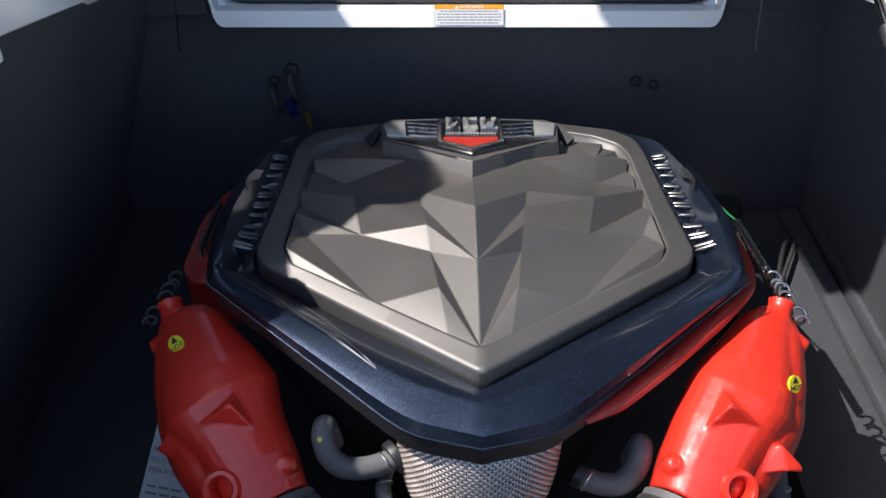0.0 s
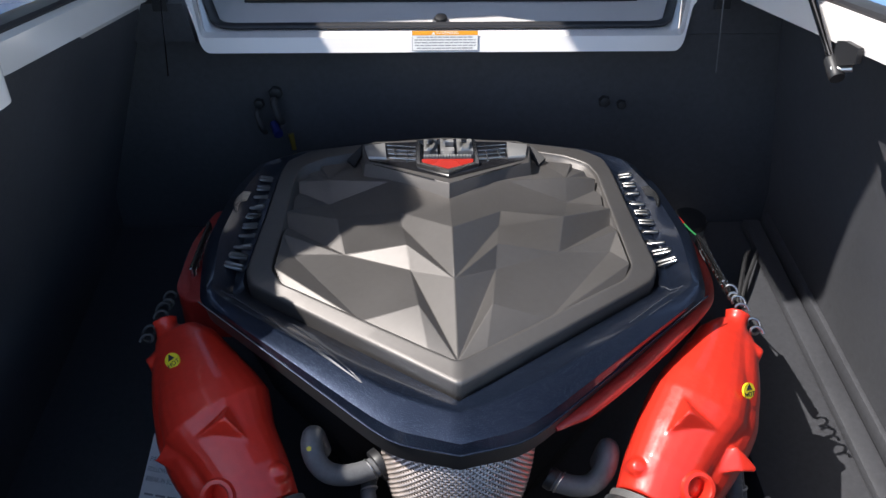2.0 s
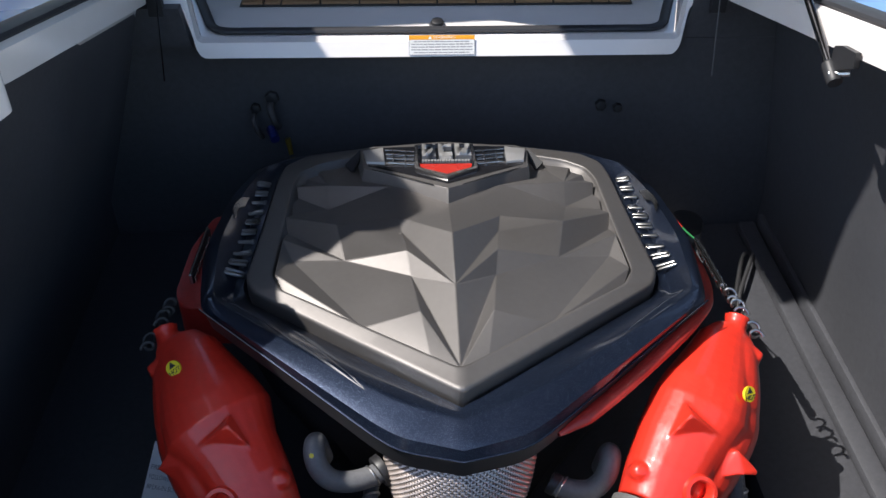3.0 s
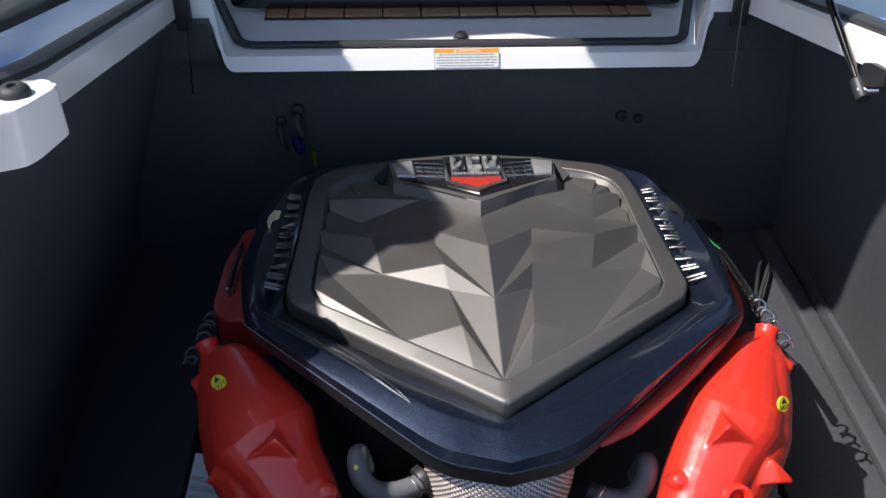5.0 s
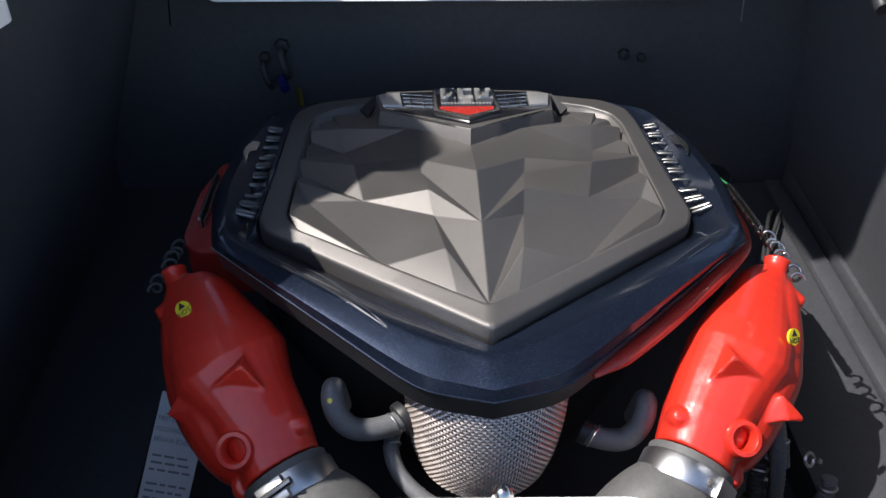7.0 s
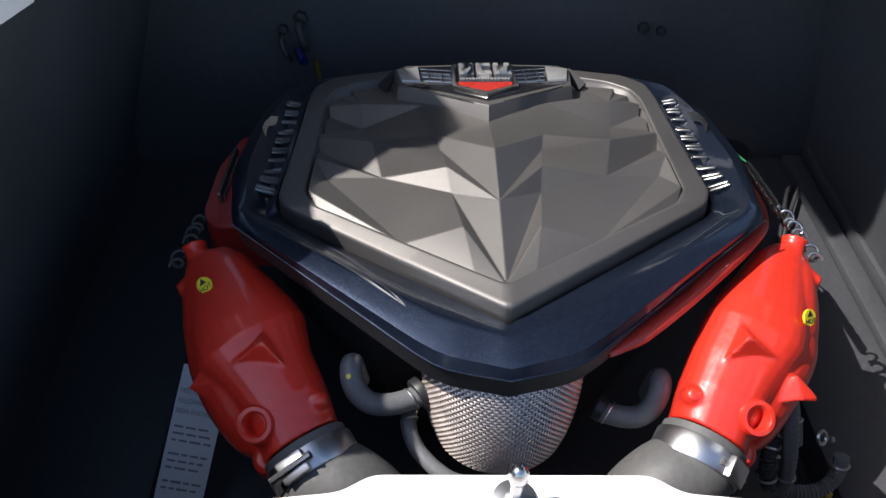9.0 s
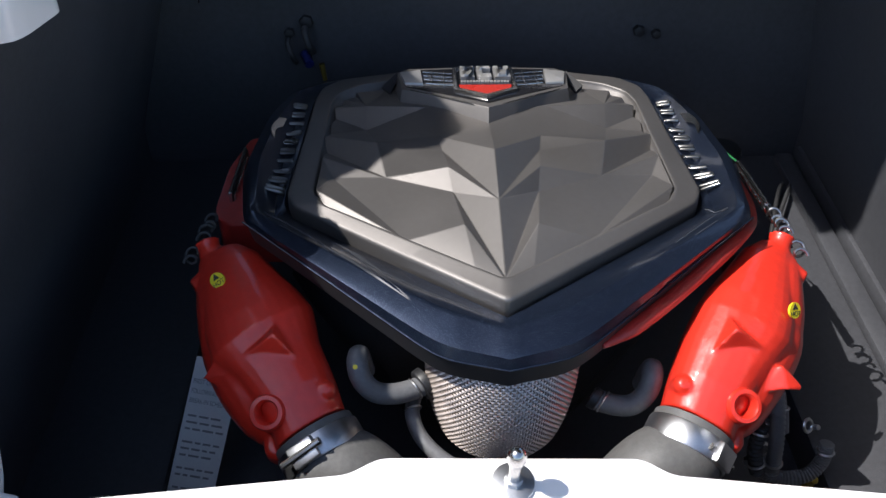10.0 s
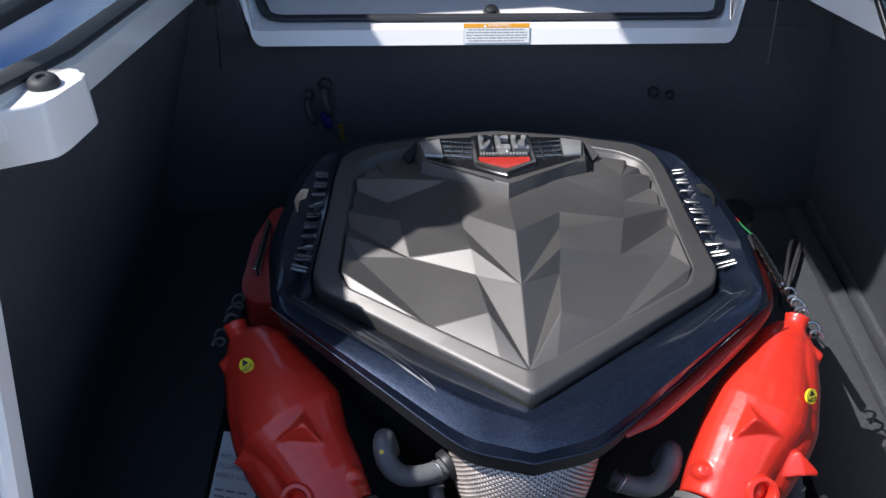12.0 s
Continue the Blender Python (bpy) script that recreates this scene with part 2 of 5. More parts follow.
def smooth_outline(pts, r=0.012, k=4):
    """Rounds the corners of an outline of tuples of any length."""
    out, n = [], len(pts)
    for i in range(n):
        p, a, b = (np.array(q, float) for q in (pts[i], pts[i - 1], pts[(i + 1) % n]))
        da, db = np.linalg.norm(a - p), np.linalg.norm(b - p)
        s, e = p + (a - p) * min(r / da, 0.45), p + (b - p) * min(r / db, 0.45)
        for j in range(k + 1):
            t = j / k
            out.append(tuple((1 - t) ** 2 * s + 2 * t * (1 - t) * p + t * t * e))
    return out


# ---- the bay: floor, walls, ceiling-less opening ----
X_L, X_R = -0.42, 0.495          # inner faces of the coamings
deck = lambda y: 0.679 - 0.245 * (y - 0.80)     # deck height along the coamings
under = lambda y: 0.637 - 0.252 * (y - 0.80)    # lower edge of the coaming faces
FAR = 1.291
STEP = 0.446
lean = lambda z: FAR + 0.48 * (z - 0.424)      # face of the far lip
solid("floor", block(B(), (-0.75, 0.20, -0.06), (0.80, 1.45, 0.0)), LINER, "black speckled gelcoat bilge floor under the engine", "floor", "structure")


for s, nm in ((-1, "stringer_left"), (1, "stringer_right")):
    bm = B()
    x0, x1 = sorted((CX + s * 0.42, CX + s * 0.62))
    block(bm, (x0, 0.29, -0.01), (x1, 1.32, 0.06), 0.006)
    solid(nm, bm, LINER, "raised black gelcoat stringer beside the engine", "stringer", "structure")


def side_wall(name, s):
    """A leaning liner wall under a coaming; s = -1 left, 1 right."""
    xt0, xb = (X_L - 0.01, -0.56) if s < 0 else (X_R + 0.085, 0.645)
    bm = B()
    ys = [0.30, 0.40, 0.46, 0.545, 0.575, 0.62, 0.70, 0.80, 1.05, 1.32]
    rows = []
    for y in ys:
        zt = under(y) + 0.012 if y > 0.7 else {0.30: 0.25, 0.40: 0.270 if s < 0 else 0.335, 0.46: 0.345 if s < 0 else 0.451, 0.545: 0.615, 0.575: 0.665, 0.62: 0.640, 0.70: 0.645}[y]
        xt = xt0 + ({0.30: -0.030, 0.40: -0.030, 0.46: -0.028, 0.545: -0.012, 0.575: -0.030, 0.62: -0.042, 0.70: -0.020}.get(y, 0) if s < 0 else 0)
        prof = [(xb, -0.01), (xb, 0.13), (xb + (xt - xb) * 0.45, 0.13 + (zt - 0.13) * 0.45), (xt, zt), (xt + s * 0.03, zt), (xb + s * 0.04, 0.13), (xb + s * 0.04, -0.01)]
        rows.append([(x, y, z) for x, z in prof])
    loft(bm, rows)
    return solid(name, bm, LINER, "dark speckled gelcoat side wall of the engine bay", "wall", "structure", 20)


side_wall("wall_left", -1)
side_wall("wall_right", 1)
solid("wall_far", block(B(), (-0.60, 1.322, -0.01), (0.68, 1.345, 0.4385)), LINER, "black gelcoat bulkhead behind the engine", "wall", "structure")
solid("wall_near", block(B(), (-0.60, 0.27, -0.01), (0.68, 0.30, 0.29)), LINER, "black gelcoat bulkhead under the white ledge", "wall", "structure")
bm = B()
block(bm, (0.600, 0.30, 0.060), (0.632, 1.30, 0.078), 0.004)
block(bm, (0.637, 0.30, 0.060), (0.652, 1.30, 0.094), 0.004)
solid("baseboard", bm, LINER, "raised moulded strip where bilge floor meets wall", "trim", "structure")


# ---- white coamings round the opening ----
def coaming(name, s):
    x_in = X_L if s < 0 else X_R
    bow = {0.62: -0.028, 0.575: -0.022, 0.535: -0.008}
    rows = []
    top = [(1.62, deck(1.62)), (1.29, deck(1.29)), (1.0, deck(1.0)), (0.80, deck(0.80)), (0.62, deck(0.62)), (0.575, 0.727), (0.535, 0.697), (0.385, 0.405), (0.365, 0.365), (0.32, 0.355)]
    low = [(1.62, under(1.62)), (1.29, under(1.29)), (1.0, under(1.0)), (0.80, under(0.80)), (0.62, under(0.62)), (0.575, 0.692), (0.555, 0.665), (0.40, 0.365), (0.385, 0.340), (0.33, 0.32)]
    if s < 0:
        top[7:] = [(0.442, 0.400), (0.424, 0.357), (0.390, 0.334), (0.320, 0.315)]
        low[7:] = [(0.459, 0.362), (0.441, 0.316), (0.402, 0.298), (0.330, 0.280)]
        bow.update({0.442: -0.024, 0.424: -0.026, 0.390: -0.018, 0.320: -0.014})
    for (y, z), (yl, zl) in zip(top, low):
        xi = x_in + (bow.get(y, 0) if s < 0 else 0)
        xo = x_in + s * ((0.185 if s > 0 else 0.118) if y > 0.6 else 0.36)
        d = Vector((0, y - yl, z - zl))
        d.normalize()
        o = Vector((0, yl, zl))
        rows.append([Vector((xi, 0, 0)) + o,
                     Vector((xi, 0, 0)) + o + d * (Vector((0, y - yl, z - zl)).length - 0.008),
                     Vector((xi + s * 0.008, y, z)),
                     Vector((xi + s * 0.030, y, z)),
                     Vector((xi + s * 0.048, y, z)),
                     Vector((xo, y, z)),
                     Vector((xo + s * 0.012, y, z)) - d * 0.012,
                     Vector((xo + s * 0.012, 0, 0)) + o - d * (0.02 if s > 0 else 0.30 if y > 0.5 else 0.03),
                     Vector((xi + s * 0.012, 0, 0)) + o])
    bm = B()
    loft(bm, rows)
    ob = solid(name, bm, WHITE, "white gelcoat coaming beside the engine opening", "coaming", "structure", 40)
    # deck outboard of the seal, its blue sky tint painted in
    bm = B()
    skin = []
    for (y, z), (yl, zl) in zip(top[:6], low[:6]):
        d = Vector((0, y - yl, z - zl)).normalized()
        xi = x_in + (bow.get(y, 0) if s < 0 else 0)
        x0, x1 = xi + s * 0.034, x_in + s * ((0.183 if s > 0 else 0.116) if y > 0.6 else 0.355)
        skin.append([Vector((x0, y, z)) - d * 0.003, Vector((x0, y, z)) + d * 0.002, Vector((x0 + s * 0.002, y, z)) + d * 0.003, Vector((x1, y, z)) + d * 0.003, Vector((x1, y, z)) - d * 0.003])
    loft(bm, skin)
    solid("deck_left" if s < 0 else "deck_right", bm, DECK, "glossy gelcoat side deck with blue skylight put into its colour", "deck", "structure", 30)
    # rubber seal let into the top
    bm = B()
    seal = []
    for (y, z), (yl, zl) in zip(top, low):
        d = Vector((0, y - yl, z - zl)).normalized()
        xi = x_in + (bow.get(y, 0) if s < 0 else 0)
        seal.append(Vector((xi + s * (0.0185 if y > 0.6 else 0.022), y, z)) + d * 0.002)
    tube(bm, seal, [0.0155 if p.y > 0.56 or s > 0 else 0.0088 for p in seal], 12, (0, 0, 1), 0.5)
    solid("gasket_left" if s < 0 else "gasket_right", bm, GASKET, "black rubber hatch seal along the white coaming", "gasket", "structure")
    return ob


coaming("trim_left", -1)
coaming("trim_right", 1)

# landing pads for the hatch, cast onto the coaming
bm = B()
pad = [(-0.470, 0.646), (-0.412, 0.668), (-0.404, 0.681), (-0.3895, 0.727), (-0.3965, 0.741), (-0.4125, 0.748), (-0.470, 0.750)]
prism(bm, smooth_outline(pad, 0.006, 3), lambda x, y: 0.6935 + 0.11 * (0.735 - y), lambda x, y: 0.644, 0.0035, 3)
solid("trim_pad", bm, WHITE, "white moulded landing pad on the coaming", "trim", "structure", 50)
bmp = thing("rubber_bumper", (-0.4215, 0.708, 0.6935), "dark grey rubber dome bumper screwed to the white pad", "bumper")
bm = B()
rings = []
for r, z in ((0.0145, 0.0), (0.0150, 0.003), (0.0135, 0.0075), (0.0100, 0.0105), (0.0062, 0.0115), (0.0048, 0.0110), (0.0042, 0.006)):
    rings.append([(-0.4215 + r * math.cos(a), 0.708 + r * math.sin(a), 0.6952 + z) for a in [2 * math.pi * i / 24 for i in range(24)]])
loft(bm, rings)
part("dome", bm, RUBBER, bmp)
bm = B()
disc(bm, (-0.4215, 0.708, 0.6992), (0, 0, 1), 0.0040, 0.004, 12)
part("screw", bm, STEEL, bmp, "small steel screw sunk in the dome")

# ---- far rim with its drop lip, seal, step and teak-look planks ----
half = [(0.0, 0.424), (0.380, 0.424), (0.390, 0.436), (0.402, 0.488), (0.409, 0.495), (0.470, 0.495), (0.470, 0.572), (0.415, 0.572), (0.388, STEP), (0.0, STEP)]
poly = [(CX + x, z) for x, z in half] + [(CX - x, z) for x, z in half[1:-1]][::-1]
poly = smooth_outline(poly, 0.008, 3)
bm = B()
loft(bm, [[(x, lean(z), z) for x, z in poly], [(x, lean(z) + 0.022, z) for x, z in poly]])
solid("trim_far", bm, WHITE, "white gelcoat rim lip across the far end of the bay", "trim", "structure", 30)
bm = B()
slab(bm, [(CX - 0.384, lean(STEP) + 0.018, STEP - 0.002), (CX + 0.384, lean(STEP) + 0.018, STEP - 0.002), (CX + 0.52, 1.80, STEP), (CX - 0.52, 1.80, STEP)], 0.02)
solid("deck_step", bm, WHITE, "white gelcoat step behind the engine opening", "step", "structure")
for s, nm in ((-1, "deck_cheek_left"), (1, "deck_cheek_right")):
    bm = B()
    a = [(CX + s * x, lean(z) + 0.020, z) for x, z in ((0.386, STEP - 0.004), (0.416, 0.566), (0.475, 0.570), (0.475, 0.497), (0.406, 0.497), (0.392, STEP - 0.004))]
    b = [(CX + s * x, 1.80, z - 0.02) for x, z in ((0.520, STEP - 0.002), (0.555, 0.560), (0.60, 0.565), (0.60, 0.497), (0.555, 0.497), (0.53, STEP - 0.002))]
    loft(bm, [a, b])
    solid(nm, bm, WHITE, "white gelcoat cheek beside the step", "trim", "structure", 30)
for s, nm in ((-1, "wall_corner_left"), (1, "wall_corner_right")):
    bm = B()
    q = [(CX + s * x, 1.3225, z) for x, z in ((0.398, 0.4390), (0.60, 0.4390), (0.60, 0.575), (0.474, 0.575), (0.474, 0.503), (0.409, 0.503))]
    slab(bm, q[::s], 0.020)
    solid(nm, bm, LINER, "dark gelcoat corner beside the far lip", "wall", "structure")
bm = B()
GZ = STEP + 0.004
path = smooth_outline([(CX - 0.455, 1.60, GZ), (CX - 0.368, 1.337, GZ), (CX + 0.368, 1.337, GZ), (CX + 0.455, 1.60, GZ)], 0.03, 6)[7:-7]
tube(bm, [(CX - 0.455, 1.60, GZ)] + path + [(CX + 0.455, 1.60, GZ)], 0.0085, 10, (0, 0, 1), 0.6)
solid("gasket_far", bm, GASKET, "black rubber hatch seal along the far rim", "gasket", "structure")
lt = thing("hatch_striker", (CX, 1.36, STEP), "small dark hatch striker knob on the far seal", "striker")
bm = B()
disc(bm, (CX - 0.003, 1.356, STEP), (0, 0, 1), 0.014, 0.006, 20, 0.002)
part("base", bm, STEEL, lt)
bm = B()
disc(bm, (CX - 0.003, 1.356, STEP + 0.003), (0, -0.2, 1), 0.0115, 0.0105, 20, 0.006)
part("knob", bm, BLACK, lt)
# planks
step = thing("teak_step_pad", (CX, 1.47, STEP), "brown teak-look foam pad of short planks on the white step", "step pad")
bm = B()
block(bm, (CX - 0.341, 1.443, STEP), (CX + 0.341, 1.503, STEP + 0.0025), 0.001)
part("backing", bm, CAULK, step, "dark caulk base of the pad")
xs = [-0.339, -0.300, -0.270] + [-0.270 + 0.0675 * i for i in range(1, 8)] + [0.270, 0.300, 0.339]
for x0, x1 in zip(xs, xs[1:]):
    bm = B()
    block(bm, (CX + x0 + 0.0015, 1.447, STEP + 0.002), (CX + x1 - 0.0015, 1.499, STEP + 0.0065), 0.001, 1)
    part("plank", bm, TEAK, step)

# ---- warning label on the far lip ----
lab = thing("warning_label", (CX + 0.0025, FAR, 0.43), "white warning label with orange heading on the lip", "label")
LW, LH = 0.106, 0.031
LM = frame_at((CX + 0.0025, lean(0.4405) - 0.0016, 0.4405 + 0.0006), (1, 0, 0), (0, 0.48, 1))
bm = B()
block(bm, (-LW / 2, -LH / 2, -0.0006), (LW / 2, LH / 2, 0), m=LM)
part("sheet", bm, PAPER, lab)
bm = B()
bars(bm, LM, [(-LW / 2, LW / 2, LH / 2 - 0.0035, 0.007)])
part("heading_band", bm, ORANGE, lab, "orange heading band")
words("heading", "WARNING", 0.0065, LM @ Matrix.Translation((0.004, LH / 2 - 0.0035, 0.0004)), WHITEINK, lab, 0.0002, "white heading letters", 0.036)
bm = B()
tri = [LM @ Vector(p) for p in ((-0.022, LH / 2 - 0.0062, 0.0006), (-0.0155, LH / 2 - 0.0062, 0.0006), (-0.0188, LH / 2 - 0.0012, 0.0006))]
slab(bm, tri, 0.0003)
part("alert_triangle", bm, WHITEINK, lab)
bm = B()
rnd = random.Random(4)
rows = []
for k in range(5):
    y = LH / 2 - 0.0100 - k * 0.0043
    x = -LW / 2 + 0.004 + (0.004 if k in (0, 4) else 0)
    end = LW / 2 - 0.004 - (0.005 if k in (0, 4) else 0)
    while x < end:
        w = rnd.uniform(0.004, 0.011)
        rows.append((x, min(x + w, end), y, 0.0017))
        x += w + 0.0013
bars(bm, LM, rows)
part("small_print", bm, PALEINK, lab, "rows of small print")
bm = B()
e = 0.0007
bars(bm, LM, [(-LW / 2, LW / 2, -LH / 2 + e / 2, e), (-LW / 2, -LW / 2 + e, 0, LH), (LW / 2 - e, LW / 2, 0, LH)])
part("border", bm, PALEINK, lab)

# ---- near ledge with the hatch catch pin ----
LZ = 0.335           # at its far edge; it falls towards the hull face
ledge_z = lambda x, y: LZ - 0.30 * (0.438 - y)
edge = [(-0.414, 0.352), (-0.409, 0.390), (-0.383, 0.405), (-0.122, 0.425), (-0.093, 0.4395), (0.151, 0.4355), (0.178, 0.420), (0.421, 0.396), (0.63, 0.375), (0.63, -0.02), (-0.414, -0.02)]
edge = edge[:1] + smooth_outline(edge, 0.010, 4)[5:-10] + edge[-2:]
bm = B()
prism(bm, edge, ledge_z, lambda x, y: ledge_z(x, y) - 0.035, 0.007, 3)
solid("ledge", bm, WHITE, "bright white gelcoat ledge across the near end of the bay", "ledge", "structure", 50)
bm = B()
prism(bm, [(-0.62, -0.02), (-0.402, -0.02), (-0.402, 0.390), (-0.411, 0.399), (-0.417, 0.408), (-0.4215, 0.417), (-0.428, 0.4212), (-0.450, 0.423), (-0.62, 0.42)], lambda x, y: ledge_z(x, y) - 0.013, lambda x, y: ledge_z(x, y) - 0.05, 0.006)
solid("ledge_return", bm, WHITE, "white gelcoat return beside the ledge", "ledge", "structure", 50)
bm = B()
block(bm, (-0.75, -0.06, -0.9), (0.85, -0.022, ledge_z(0, -0.02) - 0.004), 0.006)
bm2 = B()
prism(bm2, [(0.632, -0.02), (0.76, -0.02), (0.76, 0.40), (0.632, 0.374)], lambda x, y: ledge_z(x, y) - 0.004, lambda x, y: ledge_z(x, y) - 0.05, 0.004)
solid("ledge_end", bm2, WHITE, "white gelcoat end of the ledge", "ledge", "structure", 50)
solid("transom", bm, WHITE, "white gelcoat hull face below the ledge", "hull", "structure", 50)
bm = B()
fv = [bm.verts.new((x, y, ledge_z(x, y) + h)) for x, y, h in ((0.153, 0.4300, 0.0030), (0.181, 0.4135, 0.0004), (0.172, 0.3600, 0.0003), (0.150, 0.4200, 0.0004), (0.165, 0.405, -0.004))]
for f in ((0, 1, 2), (0, 2, 3), (3, 2, 4), (2, 1, 4), (1, 0, 4), (0, 3, 4)):
    bm.faces.new([fv[i] for i in f])
solid("ledge_facet", bm, WHITE, "shallow moulded facet where the ledge edge bends", "ledge", "structure", 10)
px, py = 0.030, 0.4155
pz = ledge_z(px, py)
pin = thing("catch_pin", (px, py, pz), "polished steel hatch catch pin on a round base plate", "catch pin")
up = Vector((0, -0.17, 0.985))
foot = Vector((px, py, pz))
bm = B()
disc(bm, foot - up * 0.0005, up, 0.0200, 0.003, 32, 0.001)
part("base_plate", bm, STEEL, pin, "round brushed steel plate")
bm = B()
disc(bm, foot + up * 0.0025, up, 0.0085, 0.008, 6, 0.001)
part("nut", bm, STEEL, pin)
bm = B()
prof = ((0.0052, 0.008), (0.0052, 0.036), (0.0042, 0.038), (0.0042, 0.042), (0.0080, 0.044), (0.0090, 0.049), (0.0086, 0.055), (0.0062, 0.0605), (0.0025, 0.0630))
pu = Vector((1, 0, 0))
pw = up.cross(pu)
loft(bm, [[foot + up * z + (pu * math.cos(t) + pw * math.sin(t)) * r for t in [2 * math.pi * i / 20 for i in range(20)]] for r, z in prof])
part("stud", bm, CHROME, pin)
bm = B()
rnd = random.Random(7)
for k in range(9):
    x = -0.008 + (k - 1) * 0.0075 if k else -0.035
    yy = 0.373 + rnd.uniform(-0.0006, 0.0006)
    block(bm, (px + x, yy, ledge_z(0, 0.374) - 0.0002), (px + x + rnd.uniform(0.003, 0.007), 0.3745, ledge_z(0, 0.374) + 0.0005))
solid("ledge_scuff", bm, SCUFF, "short grey scuff mark on the white ledge", "scuff", "structure")

# ---- engine cover ----
plane = lambda y: 0.380 - 0.095 * (y - 0.6)      # top of the grey border
cover = thing("engine_cover", (CX, 0.85, 0.30), "navy metallic engine cover with a faceted grey top panel", "engine cover")


def resample(half):
    """Half an outline about CX to a whole ring."""
    return mirrored(half)


outer = [(0, 0.604), (0.112, 0.690), (0.222, 0.775), (0.248, 0.796), (0.2585, 0.824), (0.2525, 0.955), (0.2485, 1.085), (0.242, 1.126), (0.214, 1.156), (0.108, 1.186), (0, 1.203)]
crest = [(0, 0.583, 0.357), (0.070, 0.610, 0.361), (0.190, 0.690, 0.370), (0.262, 0.742, 0.3735), (0.286, 0.765, 0.375), (0.303, 0.90, 0.352), (0.294, 1.04, 0.333), (0.275, 1.135, 0.318), (0.226, 1.180, 0.306), (0.114, 1.208, 0.302), (0, 1.224, 0.300)]
lower = [(0, 0.549, 0.330), (0.074, 0.564, 0.334), (0.190, 0.660, 0.352), (0.270, 0.724, 0.366), (0.298, 0.746, 0.3715), (0.326, 0.90, 0.335), (0.316, 1.055, 0.312), (0.292, 1.155, 0.292), (0.238, 1.208, 0.282), (0.118, 1.238, 0.279), (0, 1.252, 0.278)]
skirt = [(x * (0.985 if y < 0.8 else 0.972), y + (0.006 if y < 0.8 else -0.006), z - 0.030) for x, y, z in lower]
hem = [(x * 0.93, y + (0.026 if y < 0.8 else -0.012), z - 0.004) for x, y, z in skirt]
mid1 = [(a[0] * 0.5 + b[0] * 0.5, a[1] * 0.5 + b[1] * 0.5, 0.6 * b[2] + 0.4 * (plane(a[1]) - 0.021) if a[1] < 0.80 else plane(a[1]) - 0.019) for a, b in zip(outer, crest)]
inside = [(x * 0.90, 0.85 + (y - 0.85) * 0.92, plane(y) - 0.070) for x, y in outer]
near = [(x * 1.02, 0.85 + (y - 0.85) * 1.02, plane(y) - (0.022 if y < 0.80 else 0.018)) for x, y in outer]
bulge = [(0.55 * a[0] + 0.45 * b[0], 0.5 * (a[1] + b[1]) - 0.006 * (a[1] < 0.75), 0.5 * (a[2] + b[2]) + 0.005) for a, b in zip(crest, lower)]
crest_in = [tuple(0.88 * c + 0.12 * m for c, m in zip(a, b)) for a, b in zip(crest, mid1)]
crest_out = [tuple(0.86 * c + 0.14 * m for c, m in zip(a, b)) for a, b in zip(crest, bulge)]
lip = [(x * 0.998, y + 0.0015, z - 0.0025) for x, y, z in lower]
bulge2 = [(0.25 * a[0] + 0.75 * b[0], 0.25 * a[1] + 0.75 * b[1] - 0.005 * (a[1] < 0.75), 0.3 * a[2] + 0.7 * b[2] + 0.006 * min(1, 4 * (a[2] - b[2]) / 0.03)) for a, b in zip(crest, lower)]


def fine(ring):
    """Straight runs between the points with softly rounded corners."""
    pts = []
    for p, q in zip(ring, ring[1:]):
        pts += [Vector(p).lerp(Vector(q), k / 6) for k in range(6)]
    pts.append(Vector(ring[-1]))
    for _ in range(2):
        pts = [pts[0]] + [(a + 2 * m + e) / 4 for a, m, e in zip(pts, pts[1:], pts[2:])] + [pts[-1]]
    return [tuple(p) for p in pts]


fixed = lambda ring: [(max(0.0, p[0]), p[1], p[2]) for p in fine(ring)]
bm = B()
loft(bm, [resample(fixed(r)) for r in (inside, near, mid1, crest_in, crest, crest_out, bulge, bulge2, lower, lip)], True, (True, False))
shroud = part("shroud", bm, NAVY, cover, "navy metallic flake plastic shroud", 40)
# skirt split off in black: the dark reflections of this edge put into colour
bm = B()
loft(bm, [resample(fixed(r)) for r in (lip, skirt, hem)], True, (False, False))
part("skirt", bm, BLACK, cover, "inner skirt of the shroud, blackened for its dark reflections", 40)
tree = BVHTree.FromPolygons([shroud.location + v.co + cover.location for v in shroud.data.vertices], [p.vertices for p in shroud.data.polygons])


def on_shroud(x, y, lift=0.0):
    hit = tree.ray_cast(Vector((x, y, 1.0)), Vector((0, 0, -1)))
    return Vector((x, y, (hit[0].z if hit[0] else 0.35) + lift))


bm = B()
bead = mirrored(fixed([p for p in lower if p[1] < 0.80]))
tube(bm, [Vector((x, y, z)) + Vector((0, -0.0006, 0.0006)) for x, y, z in bead[len(bead) // 2 + 1:] + bead[:len(bead) // 2 + 1]], 0.0010, 8)
part("edge_bead", bm, NAVY, cover, "glossy rolled lower edge")

# grey panel: rounded border and a facetted field
bm = B()
inner = [(0, 0.637), (0.0915, 0.703), (0.180, 0.768), (0.208, 0.787), (0.2225, 0.818), (0.2215, 0.94), (0.2205, 1.058), (0.2115, 1.093), (0.182, 1.119), (0.095, 1.150), (0, 1.166)]


def level(pts, dz, grow=0.0):
    res = []
    for x, y in pts:
        d = Vector((x, y - 0.86))
        d.normalize()
        xx, yy = x + d.x * grow if x > 1e-6 else 0.0, y + d.y * grow
        res.append((xx, yy, plane(yy) + dz))
    return res


def dense(pts, r):
    whole = mirrored(pts)
    return smooth_outline(whole, r, 3)


